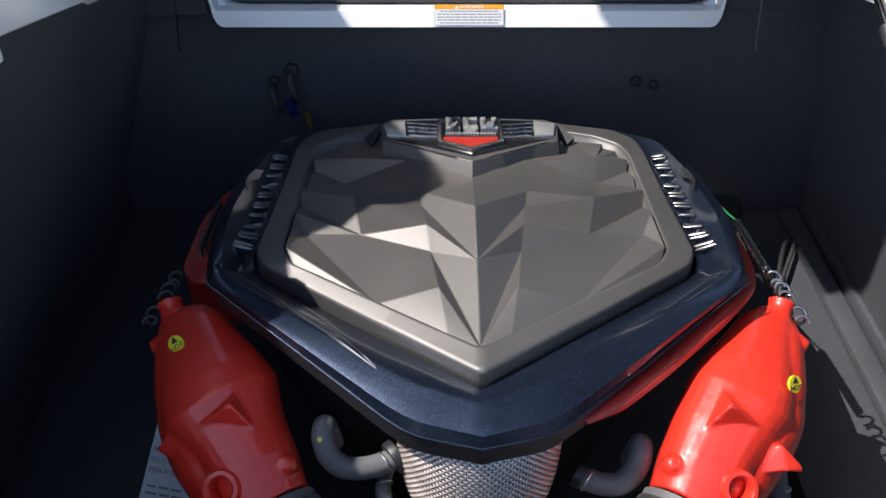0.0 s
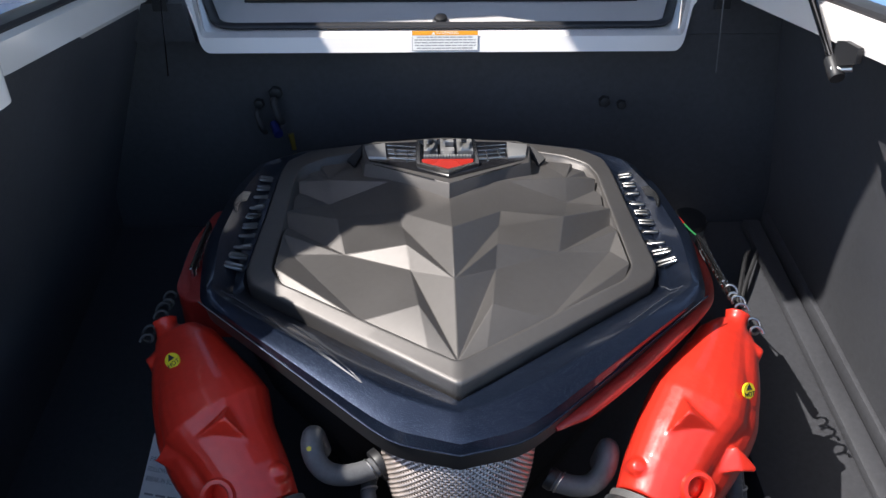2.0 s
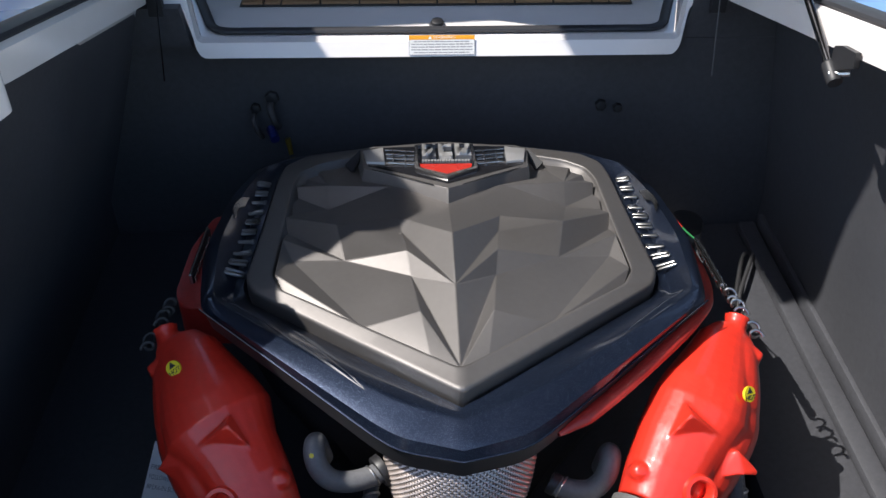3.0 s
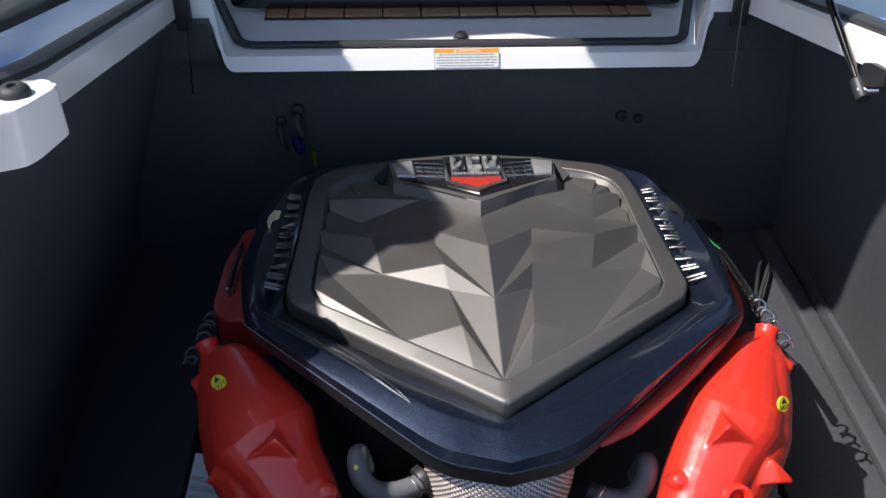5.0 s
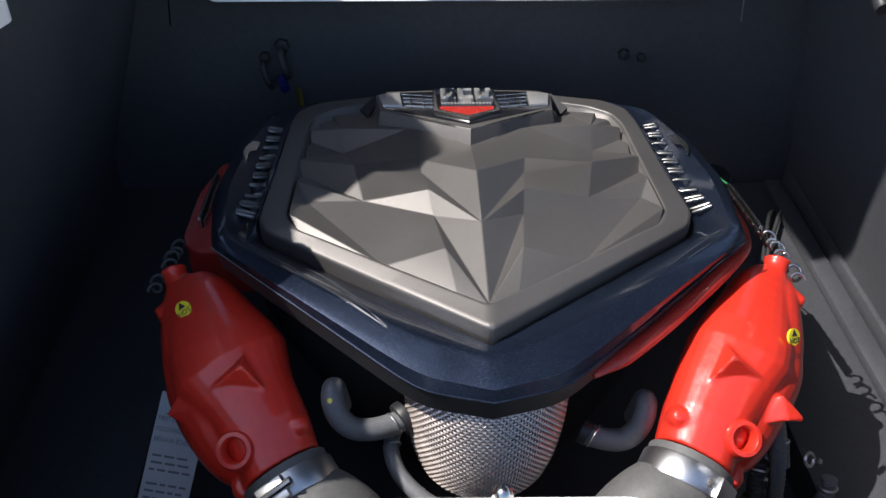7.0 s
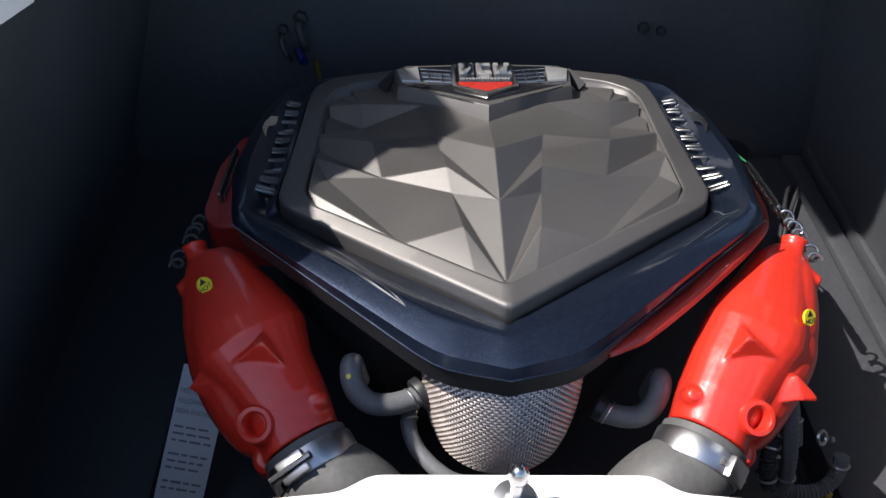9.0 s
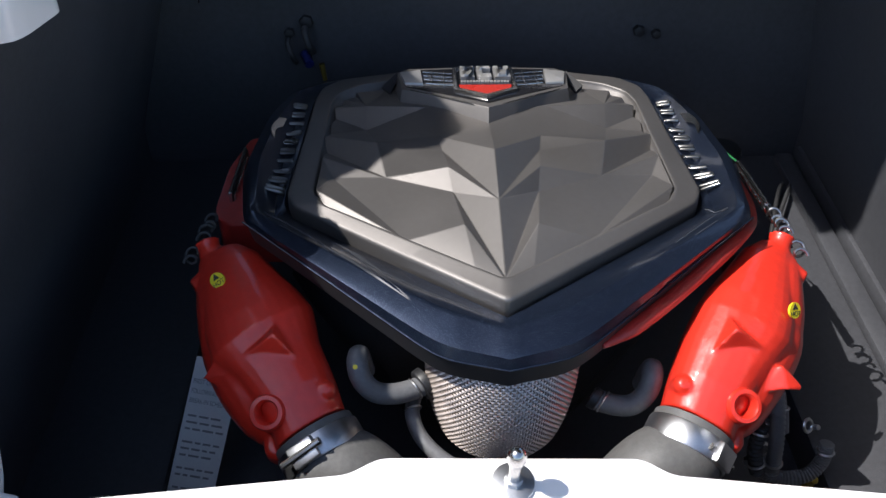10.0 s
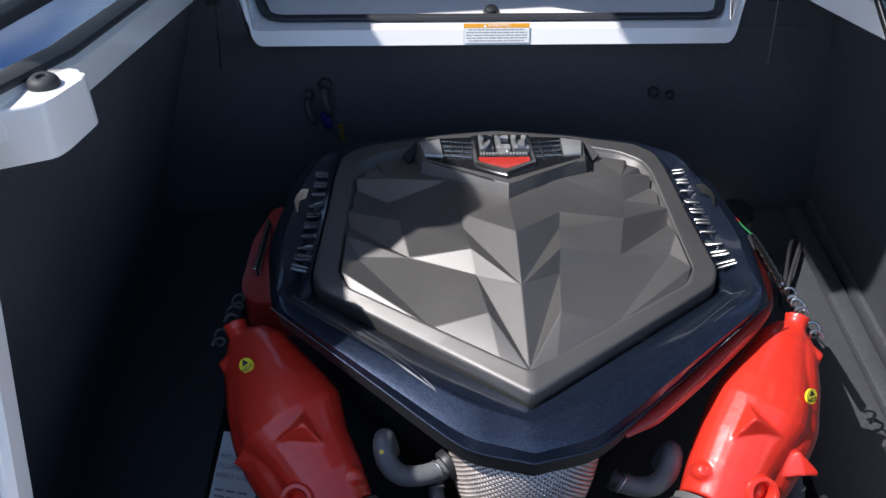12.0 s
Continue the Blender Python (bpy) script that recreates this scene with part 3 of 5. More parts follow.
rings = [dense(level(outer, -0.036, 0.000), 0.010), dense(level(outer, -0.018, 0.000), 0.010), dense(level(outer, -0.0076, -0.0005), 0.010), dense(level(outer, -0.0046, -0.0020), 0.010), dense(level(outer, -0.0030, -0.0050), 0.010),
         dense(level(inner, 0.0028, 0.004), 0.010), dense(level(inner, 0.0026, 0.001), 0.010), dense(level(inner, -0.002, -0.001), 0.010), dense([(x, y, z + (0.006 if 0.80 < y < 1.10 else 0.0)) for x, y, z in level(inner, -0.016, -0.010)], 0.010), dense(level(inner, -0.040, -0.022), 0.010)]
loft(bm, rings, True, (True, False))
# the folded field: across from the middle plane, along, above the border's plane
V = {
    "T": (0, 0.6395, -0.0010), "A": (0, 0.7601, 0.0260), "N": (0, 0.8496, 0.0440), "C": (0, 0.9520, 0.0240), "D": (0, 0.980, 0.028), "H": (0, 1.12, -0.014),
    "P": (0.0520, 0.8014, 0.0090), "Q": (0.0568, 0.8371, 0.0256), "q": (0.0640, 0.9005, 0.0110), "q2": (0.0685, 0.9356, 0.0140), "S": (0.0416, 0.7149, 0.0220), "U": (0.0320, 0.6564, 0.0020), "V": (0.1073, 0.7122, 0.0000),
    "Kt": (0.1479, 0.9037, 0.0240), "Kb": (0.1356, 0.8432, 0.0053), "X1t": (0.2220, 0.9576, 0.0025), "X": (0.2180, 0.9284, -0.0063), "O": (0.2181, 0.8923, 0.0080), "O2": (0.2030, 0.8543, -0.0017), "Y": (0.2196, 0.8141, 0.0069), "Y2": (0.2055, 0.7820, -0.0051),
    "R0": (0.0811, 1.0050, 0.0236), "Jt": (0.1690, 1.0241, 0.0161), "Jb": (0.1670, 0.9886, -0.0053), "Jrt": (0.2148, 1.0403, 0.0048), "Jrb": (0.2128, 1.0232, -0.0054), "M1": (0.2160, 0.9975, 0.0020), "M2": (0.2150, 0.9719, -0.0018),
    "A2": (0.2042, 1.0491, 0.0040), "A1": (0.2016, 1.0592, 0.0080), "E0": (0.1877, 1.0766, 0.0040), "E1": (0.1858, 1.0793, 0.0100), "G": (0.1400, 1.122, -0.006),
}
faces = ["T A P", "T P S", "T S U", "U S V", "A Q q", "A q q2 N", "A Q P", "P Q Kb", "P Kb V S", "Kb X O", "Kb O O2", "Kb O2 V", "O2 Y V", "Y Y2 V", "q Kt Kb Q", "q2 Kt q", "Kt X1t X Kb", "O Y O2",
         "N q2 R0 C", "q2 Kt Jb R0", "Kt X1t M2 Jb", "M2 M1 Jrb Jb", "C R0 D", "R0 Jt Jb", "Jt Jrt Jrb Jb", "D R0 G H", "R0 Jt G", "Jt A2 Jrt", "Jt A1 A2", "Jt E0 A1", "Jt E1 E0", "Jt G E1"]
STEPS = "G E1 E0 A1 A2 Jrt Jrb M1 M2 X1t X O Y Y2".split()
made = {}


def vert(k, s):
    x, y, z = V[k]
    key = (k, s if x > 0 else 0)
    if key not in made:
        made[key] = bm.verts.new((CX + s * x, y, plane(y) + z))
    return made[key]


for s in (1, -1):
    for f in faces:
        ks = f.split()
        bm.faces.new([vert(k, s) for k in (ks if s > 0 else ks[::-1])])
    # steep ends of the stepped facets, down to the foot of the border
    foot = [bm.verts.new(vert(k, s).co + Vector((s * 0.001, 0, -0.040))) for k in STEPS]
    for i in range(len(STEPS) - 1):
        q = [vert(STEPS[i], s), vert(STEPS[i + 1], s), foot[i + 1], foot[i]]
        bm.faces.new(q[::-1] if s > 0 else q)
panel = part("top_panel", bm, GREY, cover, "satin grey moulded panel with angular facets", 12)
bmod = panel.modifiers.new("edge", "BEVEL")
bmod.width, bmod.segments, bmod.limit_method, bmod.angle_limit = 0.0016, 2, "ANGLE", radians(9)

CLIP = ((0.126, 1.122, 0.024), (0.149, 1.098, 0.010), (0.137, 1.086, 0.004), (0.128, 1.108, 0.012))

# badge at the back of the panel
def bz(x, y):
    return 0.390 - 0.235 * (y - 0.963)


half = [(0, 0.963), (0.118, 1.043), (0.127, 1.122), (0.110, 1.140), (0.0, 1.150)]
bm = B()
skirt_h = [(0, 0.938), (0.124, 1.030), (0.131, 1.124), (0.113, 1.143), (0.0, 1.153)]
lofted = loft(bm, [[(x, y, plane(y) - 0.006) for x, y in mirrored(skirt_h)], [(x, y, bz(x, y)) for x, y in mirrored(half)]])
bmesh.ops.bevel(bm, geom=[e for e in bm.edges if all(v in lofted[1] for v in e.verts)], offset=0.0018, segments=2, profile=0.5, affect="EDGES")
badge = part("badge", bm, GREY, cover, "grey wedge mount carrying the chrome emblem", 30)
bm = B()
half = [(0, 0.978), (0.112, 1.052), (0.120, 1.114), (0.106, 1.130), (0.0, 1.138)]
prism(bm, mirrored(half), lambda x, y: bz(x, y) + 0.0012, lambda x, y: plane(y) - 0.010, 0.001, 2)
part("emblem_field", bm, GLOSSBLACK, badge, "glossy black emblem field")
for s in (1, -1):
    # bright bevel along the front edge of the mount
    bm = B()
    tube(bm, [(CX + s * x, y, bz(x, y) + 0.0006) for x, y in ((0.020, 0.9745), (0.060, 1.0035), (0.106, 1.037))], [0.0006, 0.0011, 0.0006], 6)
    part("edge_line", bm, CHROME, badge, "thin bright line along the mount edge")
    bm = B()
    q = [(CX + s * x, y, bz(0, y) + 0.0045) for x, y in ((0.088, 1.056), (0.114, 1.061), (0.122, 1.110), (0.092, 1.123))]
    slab(bm, q if s > 0 else q[::-1], 0.004, 0.001)
    part("wing_tip", bm, BRUSHED, badge, "brushed silver wing tip of the emblem")
    for k in range(4):
        y = 1.053 + k * 0.0185
        x1 = 0.083 + 0.0020 * k
        bm = B()
        tube(bm, [(CX + s * 0.046, y - 0.003, bz(0, y) + 0.0035), (CX + s * x1, y + 0.003, bz(0, y) + 0.0035)], 0.0013, 8)
        part("chrome_bar", bm, CHROME, badge)
    for x in (0.058, 0.076):
        bm = B()
        tube(bm, [(CX + s * x, 1.046 + (x - 0.06) * 0.5, bz(0, 1.046) + 0.003), (CX + s * x, 1.112, bz(0, 1.112) + 0.004)], 0.0012, 8)
        part("chrome_stud", bm, CHROME, badge)
    # open black clip beside the mount
    bm = B()
    q = [(CX + s * x, y, plane(y) + z) for x, y, z in CLIP]
    slab(bm, q if s < 0 else q[::-1], 0.006)
    part("clip", bm, BLACK, badge)
# shield
bm = B()
out_h = [(0, 0.991), (0.042, 1.0225), (0.0445, 1.028), (0.0445, 1.128), (0, 1.132)]
in_h = [(0, 1.000), (0.0375, 1.028), (0.0395, 1.032), (0.0400, 1.122), (0, 1.126)]
zs = lambda y: bz(0, y) + 0.007
r1, r2 = mirrored(out_h), mirrored(in_h)
loft(bm, [[(x, y, plane(y)) for x, y in r1], [(x, y, zs(y) - 0.001) for x, y in r1], [(x + (CX - x) * 0.04, y, zs(y)) for x, y in r1], [(x, y, zs(y)) for x, y in r2], [(x, y, zs(y) - 0.003) for x, y in r2]], True, (True, False))
part("shield_frame", bm, CHROME, badge, "polished chrome shield frame")
bm = B()
prism(bm, r2, lambda x, y: zs(y) - 0.003, lambda x, y: zs(y) - 0.006)
part("shield_face", bm, DARKSTEEL, badge, "dark polished shield face")
bm = B()
prism(bm, mirrored([(0, 1.004), (0.0355, 1.030), (0.0372, 1.0455), (0.0, 1.0445)]), lambda x, y: zs(y) - 0.0015, lambda x, y: zs(y) - 0.005)
part("red_band", bm, REDENAMEL, badge, "red enamel band across the shield")
# three plain raised blocks with a sunk slot each
for x0, x1, sx0, sx1, sy0, sy1 in ((-0.0335, -0.0140, -0.027, -0.0205, 1.094, 1.108), (-0.0090, 0.0105, -0.002, 0.0105, 1.083, 1.106), (0.0155, 0.0380, 0.0225, 0.0310, 1.1005, 1.123)):
    bm = B()
    y0, y1 = 1.066, 1.120
    xs_, ys_ = sorted({x0, sx0, sx1, x1}), sorted({y0, sy0, min(sy1, y1), y1})
    for xa, xb in zip(xs_, xs_[1:]):
        for ya, yb in zip(ys_, ys_[1:]):
            if sx0 <= xa < sx1 and sy0 <= ya < sy1:
                continue
            prism(bm, [(CX + xa, ya), (CX + xb, ya), (CX + xb, yb), (CX + xa, yb)], lambda x, y: zs(y) + 0.0040, lambda x, y: zs(y) - 0.004)
    bmesh.ops.remove_doubles(bm, verts=bm.verts, dist=0.0001)
    part("raised_block", bm, BRUSHED, badge, "raised silver block")
rnd = random.Random(3)
x = -0.034
while x < 0.034:
    wd = rnd.uniform(0.002, 0.0045)
    bm = B()
    prism(bm, [(CX + x, 1.051), (CX + x + wd, 1.051), (CX + x + wd, 1.0595), (CX + x, 1.0595)], lambda x, y: zs(y) + 0.0005, lambda x, y: zs(y) - 0.004)
    part("silver_mark", bm, BRUSHED, badge)
    x += wd + 0.0012


# raised chrome marks along both flanks
def rib_mark(s, k, n=10):
    t = k / (n - 1)
    y = 0.845 + 0.240 * t
    x = 0.2755 - 0.006 * t
    w = 0.0110 - 0.002 * t
    bm = B()
    spot = lambda u, v: on_shroud(CX + s * (x + u), y + v, 0.0016)
    strokes = (((-w, -0.0035, w, -0.0090), (-w, 0.0045, w, -0.0010), (w * 0.9, -0.0088, w * 0.9, -0.0012)),
               ((-w, -0.0035, w, -0.0090), (-w, 0.0045, w, -0.0010)),
               ((-w, 0.0010, w, -0.0045), (-w * 0.9, -0.0035, -w * 0.9, 0.0055)),
               ((-w, -0.0035, w, -0.0090), (-w, 0.0045, w * 0.4, 0.0008), (-w * 0.9, -0.0036, -w * 0.9, 0.0044)))[(k * 3 + 1) % 4]
    for u0, v0, u1, v1 in strokes:
        # half-round bar with rounded ends
        p, q = spot(u0, v0), spot(u1, v1)
        tube(bm, [p, p.lerp(q, 0.04), p.lerp(q, 0.14), p.lerp(q, 0.86), p.lerp(q, 0.96), q], [0.0008, 0.0021, 0.0027, 0.0027, 0.0021, 0.0008], 10, (0, 0, 1), 0.9)
    return bm


for s in (1, -1):
    for k in range(10):
        part("chrome_mark", rib_mark(s, k), MARKCHROME, cover, "slanted raised chrome mark")
    # swept chrome emblem on the shoulder: a thin leaf with a tail
    bm = B()
    leaf = [(0.2840, 1.035), (0.2930, 1.026), (0.2985, 1.008), (0.2990, 0.990), (0.2950, 0.972), (0.2920, 0.968), (0.2935, 0.985), (0.2920, 0.998), (0.2860, 1.008)]
    slab(bm, [on_shroud(CX + s * x, y, 0.003) for x, y in leaf][::-1 if s > 0 else 1], 0.003)
    part("swept_emblem", bm, CHROME, cover, "swept chrome emblem")
    # creases of the recessed scoops, paler to paint in their edge highlights
    for pts in (((0.258, 0.795), (0.278, 0.777), (0.199, 0.707)), ((0.254, 0.740), (0.223, 0.715))):
        bm = B()
        line = [(x0 + (x1 - x0) * i / 8, y0 + (y1 - y0) * i / 8) for (x0, y0), (x1, y1) in zip(pts, pts[1:]) for i in range(9)]
        tube(bm, [on_shroud(CX + s * x, y, 0.0001) for x, y in line], 0.0008, 6)
        part("crease", bm, NAVYEDGE, cover)
    # low moulded ridges standing in for lit slivers, left only: sloped outboard, sheer inboard
    for pts in () if s > 0 else (((0.199, 0.707, 0.0010), (0.176, 0.687, 0.0034), (0.150, 0.664, 0.0026), (0.1035, 0.624, 0.0004)), ((0.159, 0.688, 0.0016), (0.130, 0.655, 0.0012), (0.1045, 0.626, 0.0004)),
                ((0.191, 0.726, 0.0006), (0.163, 0.698, 0.0055), (0.150, 0.684, 0.0030), (0.134, 0.669, 0.0022), (0.079, 0.636, 0.0014), (0.030, 0.609, 0.0004))):
        line = [Vector(p).lerp(Vector(q), i / 8) for p, q in zip(pts, pts[1:]) for i in range(9)]
        bm = B()
        loft(bm, [[on_shroud(CX + s * (p.x + dx * p.z), p.y + dy * p.z, lift) for p in line][::s] for dx, dy, lift in ((0.35, -0.35, -0.0006), (0.35, -0.35, 0.0002))]
             + [[on_shroud(CX + s * (p.x - 0.35 * p.z), p.y + 0.35 * p.z, 0.0002 + k * p.z) for p in line][::s] for k in (0.25, -0.3)], False, (False, False))
        part("lit_sliver_ridge", bm, NAVYEDGE, cover, "low moulded ridge, added where lit slivers show on the scoop", 20)

# ---- engine under the cover ----
eng = thing("engine", (CX, 0.88, 0.06), "black marine engine block under the navy cover", "engine")
bm = B()
prof = [(-0.16, 0.06), (0.16, 0.06), (0.20, 0.14), (0.26, 0.24), (0.24, 0.30), (-0.24, 0.30), (-0.26, 0.24), (-0.20, 0.14)]
loft(bm, [[(CX + x * k, y, 0.06 + (z - 0.06) * kz) for x, z in prof] for y, k, kz in ((0.70, 0.62, 0.85), (0.74, 0.86, 0.95), (0.80, 1, 1), (1.16, 1, 1), (1.18, 0.95, 0.97))])
part("block", bm, CAST, eng)
bm = B()
for i in range(5):
    disc(bm, (CX - 0.06 + 0.03 * i, 0.695, 0.13 + 0.02 * (i % 2)), (0, -1, 0), 0.028, 0.02, 18, 0.003)
part("pulley", bm, BLACK, eng)
for s in (1, -1):
    # red rocker cover, seen under the hem, with a chrome framed name plate on it
    bm = B()
    if s > 0:
        c = [(0.104, 0.594, 0.318), (0.120, 0.605, 0.319), (0.147, 0.623, 0.321), (0.205, 0.670, 0.329), (0.282, 0.738, 0.346), (0.325, 0.82, 0.318), (0.338, 0.93, 0.292), (0.325, 1.08, 0.278)]
        cp = spline([(CX + x, y, z) for x, y, z in c], 5)
        tube(bm, cp, [0.0035 + 0.0070 * min(1, i / 9) for i in range(len(cp))], 12, (0, 0, 1), 0.8)
        a, b_, half_w = Vector((CX + 0.352, 0.94, 0.300)), Vector((CX + 0.350, 0.815, 0.322)), 0.014
        up = Vector((-0.45, 0, 1)).normalized()
    else:
        prism(bm, smooth_outline([(CX - x, y) for x, y in ((0.26, 0.835), (0.350, 0.838), (0.363, 0.866), (0.360, 0.96), (0.342, 1.040), (0.26, 1.050))], 0.012, 3), lambda x, y: 0.294, lambda x, y: 0.230, 0.005, 3)
        a, b_, half_w = Vector((CX - 0.3390, 0.990, 0.2965)), Vector((CX - 0.3440, 0.886, 0.2965)), 0.0120
        up = Vector((0, 0, 1))
    part("rocker_cover", bm, SHADEDRED, eng, "red rocker cover, shade put into its darker red", 50)
    d = (b_ - a).normalized()
    m = frame_at((a + b_) / 2, d, up)
    L = (b_ - a).length / 2
    bm = B()
    block(bm, (-L, -half_w, -0.003), (L, half_w, 0.003), 0.002, m=m)
    plate = part("side_plate", bm, BLACK, eng, "black plate with a chrome edge")
    bm = B()
    for q in (((-L, -half_w), (L, -half_w)), ((-L, half_w), (L, half_w)), ((-L, -half_w), (-L, half_w)), ((L, -half_w), (L, half_w))):
        tube(bm, [m @ Vector((*q[0], 0.001)), m @ Vector((*q[1], 0.001))], 0.0022, 8)
    part("chrome_edge", bm, CHROME, plate)
    for i in range(6):
        x = -L * 0.75 + i * L * 0.3
        bm = B()
        block(bm, (x, -0.007, -0.005), (x + L * 0.18, 0.007, 0.005), 0.001, m=m)
        part("chrome_block", bm, CHROME, plate)


# ---- flame arrestor: woven steel drum under the nose of the cover ----
FA = Vector((CX + 0.002, 0.648, 0.0))
arr = thing("flame_arrestor", (FA.x, FA.y, 0.16), "woven steel mesh flame arrestor drum below the cover nose", "flame arrestor")


def drum_r(z):
    t = (z - 0.160) / 0.17
    return 0.0890 - 0.013 * (max(0.0, 0.55 - t) / 0.62) ** 2.4


NV, ROWSN = 150, 42
Z0, Z1 = 0.149, 0.336
for i in range(NV):
    a = 2 * math.pi * i / NV
    if math.sin(a) > 0.55:
        continue
    pts = []
    for j in range(ROWSN * 2 + 1):
        z = Z0 + (Z1 - Z0) * j / (ROWSN * 2)
        r = drum_r(z) + (0.0008 * (1 if (i + j // 2) % 2 else -1) if j % 2 else 0)
        pts.append((FA.x + r * math.cos(a), FA.y + r * math.sin(a), z))
    bm = B()
    tube(bm, pts, 0.00105, 4, (math.cos(a), math.sin(a), 0))
    part("upright_wire", bm, WIRE, arr, "", 80)
for j in range(ROWSN):
    z = Z0 + (Z1 - Z0) * (j + 0.5) / ROWSN
    pts = []
    for i in range(NV * 2 + 1):
        a = 2 * math.pi * (i / 2) / NV
        if math.sin(a) > 0.6:
            continue
        pts.append((a, i))
    lo = [q for q in pts if q[0] < math.pi * 0.5]
    hi = [q for q in pts if q[0] > math.pi * 0.5]
    seq = hi + [(a + 2 * math.pi, i) for a, i in lo]
    bm = B()
    wave = lambda i: drum_r(z) + (0.0009 * (-1 if (i // 2 + j) % 2 else 1) if i % 2 == 0 else 0)
    tube(bm, [(FA.x + wave(i) * math.cos(a), FA.y + wave(i) * math.sin(a), z) for a, i in seq], 0.00140, 4, (0, 0, 1))
    part("hoop_wire", bm, WIRE, arr, "", 80)
bm = B()
loft(bm, [[(FA.x + (drum_r(z) - 0.004) * math.cos(a), FA.y + (drum_r(z) - 0.004) * math.sin(a), z) for a in [2 * math.pi * i / 48 for i in range(48)]] for z in (0.146, 0.16, 0.18, 0.20, 0.25, 0.335)])
part("core", bm, DARKGAP, arr, "dark filter core behind the mesh")
bm = B()
loft(bm, [[(FA.x + r * math.cos(a), FA.y + r * math.sin(a), z) for a in [2 * math.pi * i / 48 for i in range(48)]] for r, z in ((0.030, 0.128), (0.052, 0.129), (0.066, 0.135), (0.0745, 0.143), (0.0755, 0.148), (0.074, 0.152))])
part("bottom_rim", bm, STEEL, arr, "rolled steel bottom rim")

# ---- breather elbows either side of the drum ----
for s in (1, -1):
    h = thing("breather_hose", (CX + s * 0.115, 0.61, 0.255), "dark grey rubber breather elbow clamped to the mesh drum", "hose", "breather elbows")
    if s > 0:
        pts = [(0.106, 0.610, 0.213), (0.119, 0.606, 0.210), (0.136, 0.602, 0.208), (0.153, 0.600, 0.212), (0.166, 0.604, 0.225), (0.173, 0.613, 0.240), (0.175, 0.628, 0.242), (0.173, 0.640, 0.20)]
    else:
        pts = [(0.086, 0.630, 0.220), (0.100, 0.622, 0.219), (0.124, 0.612, 0.222), (0.146, 0.608, 0.231), (0.160, 0.613, 0.246), (0.165, 0.624, 0.260), (0.164, 0.640, 0.258), (0.160, 0.650, 0.22)]
    bm = B()
    tube(bm, spline([(CX + s * x, y, z) for x, y, z in pts], 6), 0.0125, 16)
    part("elbow", bm, HOSE, h)
    bm = B()
    d = Vector((s * 0.023, -0.016, -0.006)).normalized()
    disc(bm, Vector((CX + s * pts[0][0], pts[0][1], pts[0][2] + 0.002)), d, 0.0200 if s < 0 else 0.0135, 0.010, 20, 0.002)
    part("flange", bm, BLACK, h, "black moulded flange")
    bm = B()
    ring_pipe(bm, Vector((CX + s * pts[1][0], pts[1][1], pts[1][2])), d, 0.0130, 0.0012, 20, 6)
    part("clip", bm, STEEL, h, "thin wire clip")
    if s < 0:
        bm = B()
        disc(bm, (CX - 0.1660, 0.6155, 0.2655), (-0.2, -0.6, 0.6), 0.0028, 0.003, 12)
        part("paint_dab", bm, YELLOW, h, "dab of yellow paint")
h = thing("oil_hose", (CX - 0.08, 0.60, 0.18), "thin black rubber hose curving under the mesh drum", "hose")
bm = B()
tube(bm, spline([(CX - 0.100, 0.640, 0.190), (CX - 0.104, 0.612, 0.186), (CX - 0.092, 0.585, 0.172), (CX - 0.060, 0.560, 0.158), (CX - 0.02, 0.555, 0.145)], 6), 0.009, 12)
part("hose", bm, HOSE, h)
bm = B()
ring_pipe(bm, (CX - 0.103, 0.618, 0.187), (0.2, -0.8, -0.3), 0.0095, 0.0014, 16, 6)
part("clip", bm, STEEL, h)


# ---- red exhaust manifolds with hoses and clamps ----
def mat_m(s):
    """Right side as modelled; the left is its mirror image about x = CX."""
    return lambda p: Vector((CX + s * p[0], p[1], p[2]))


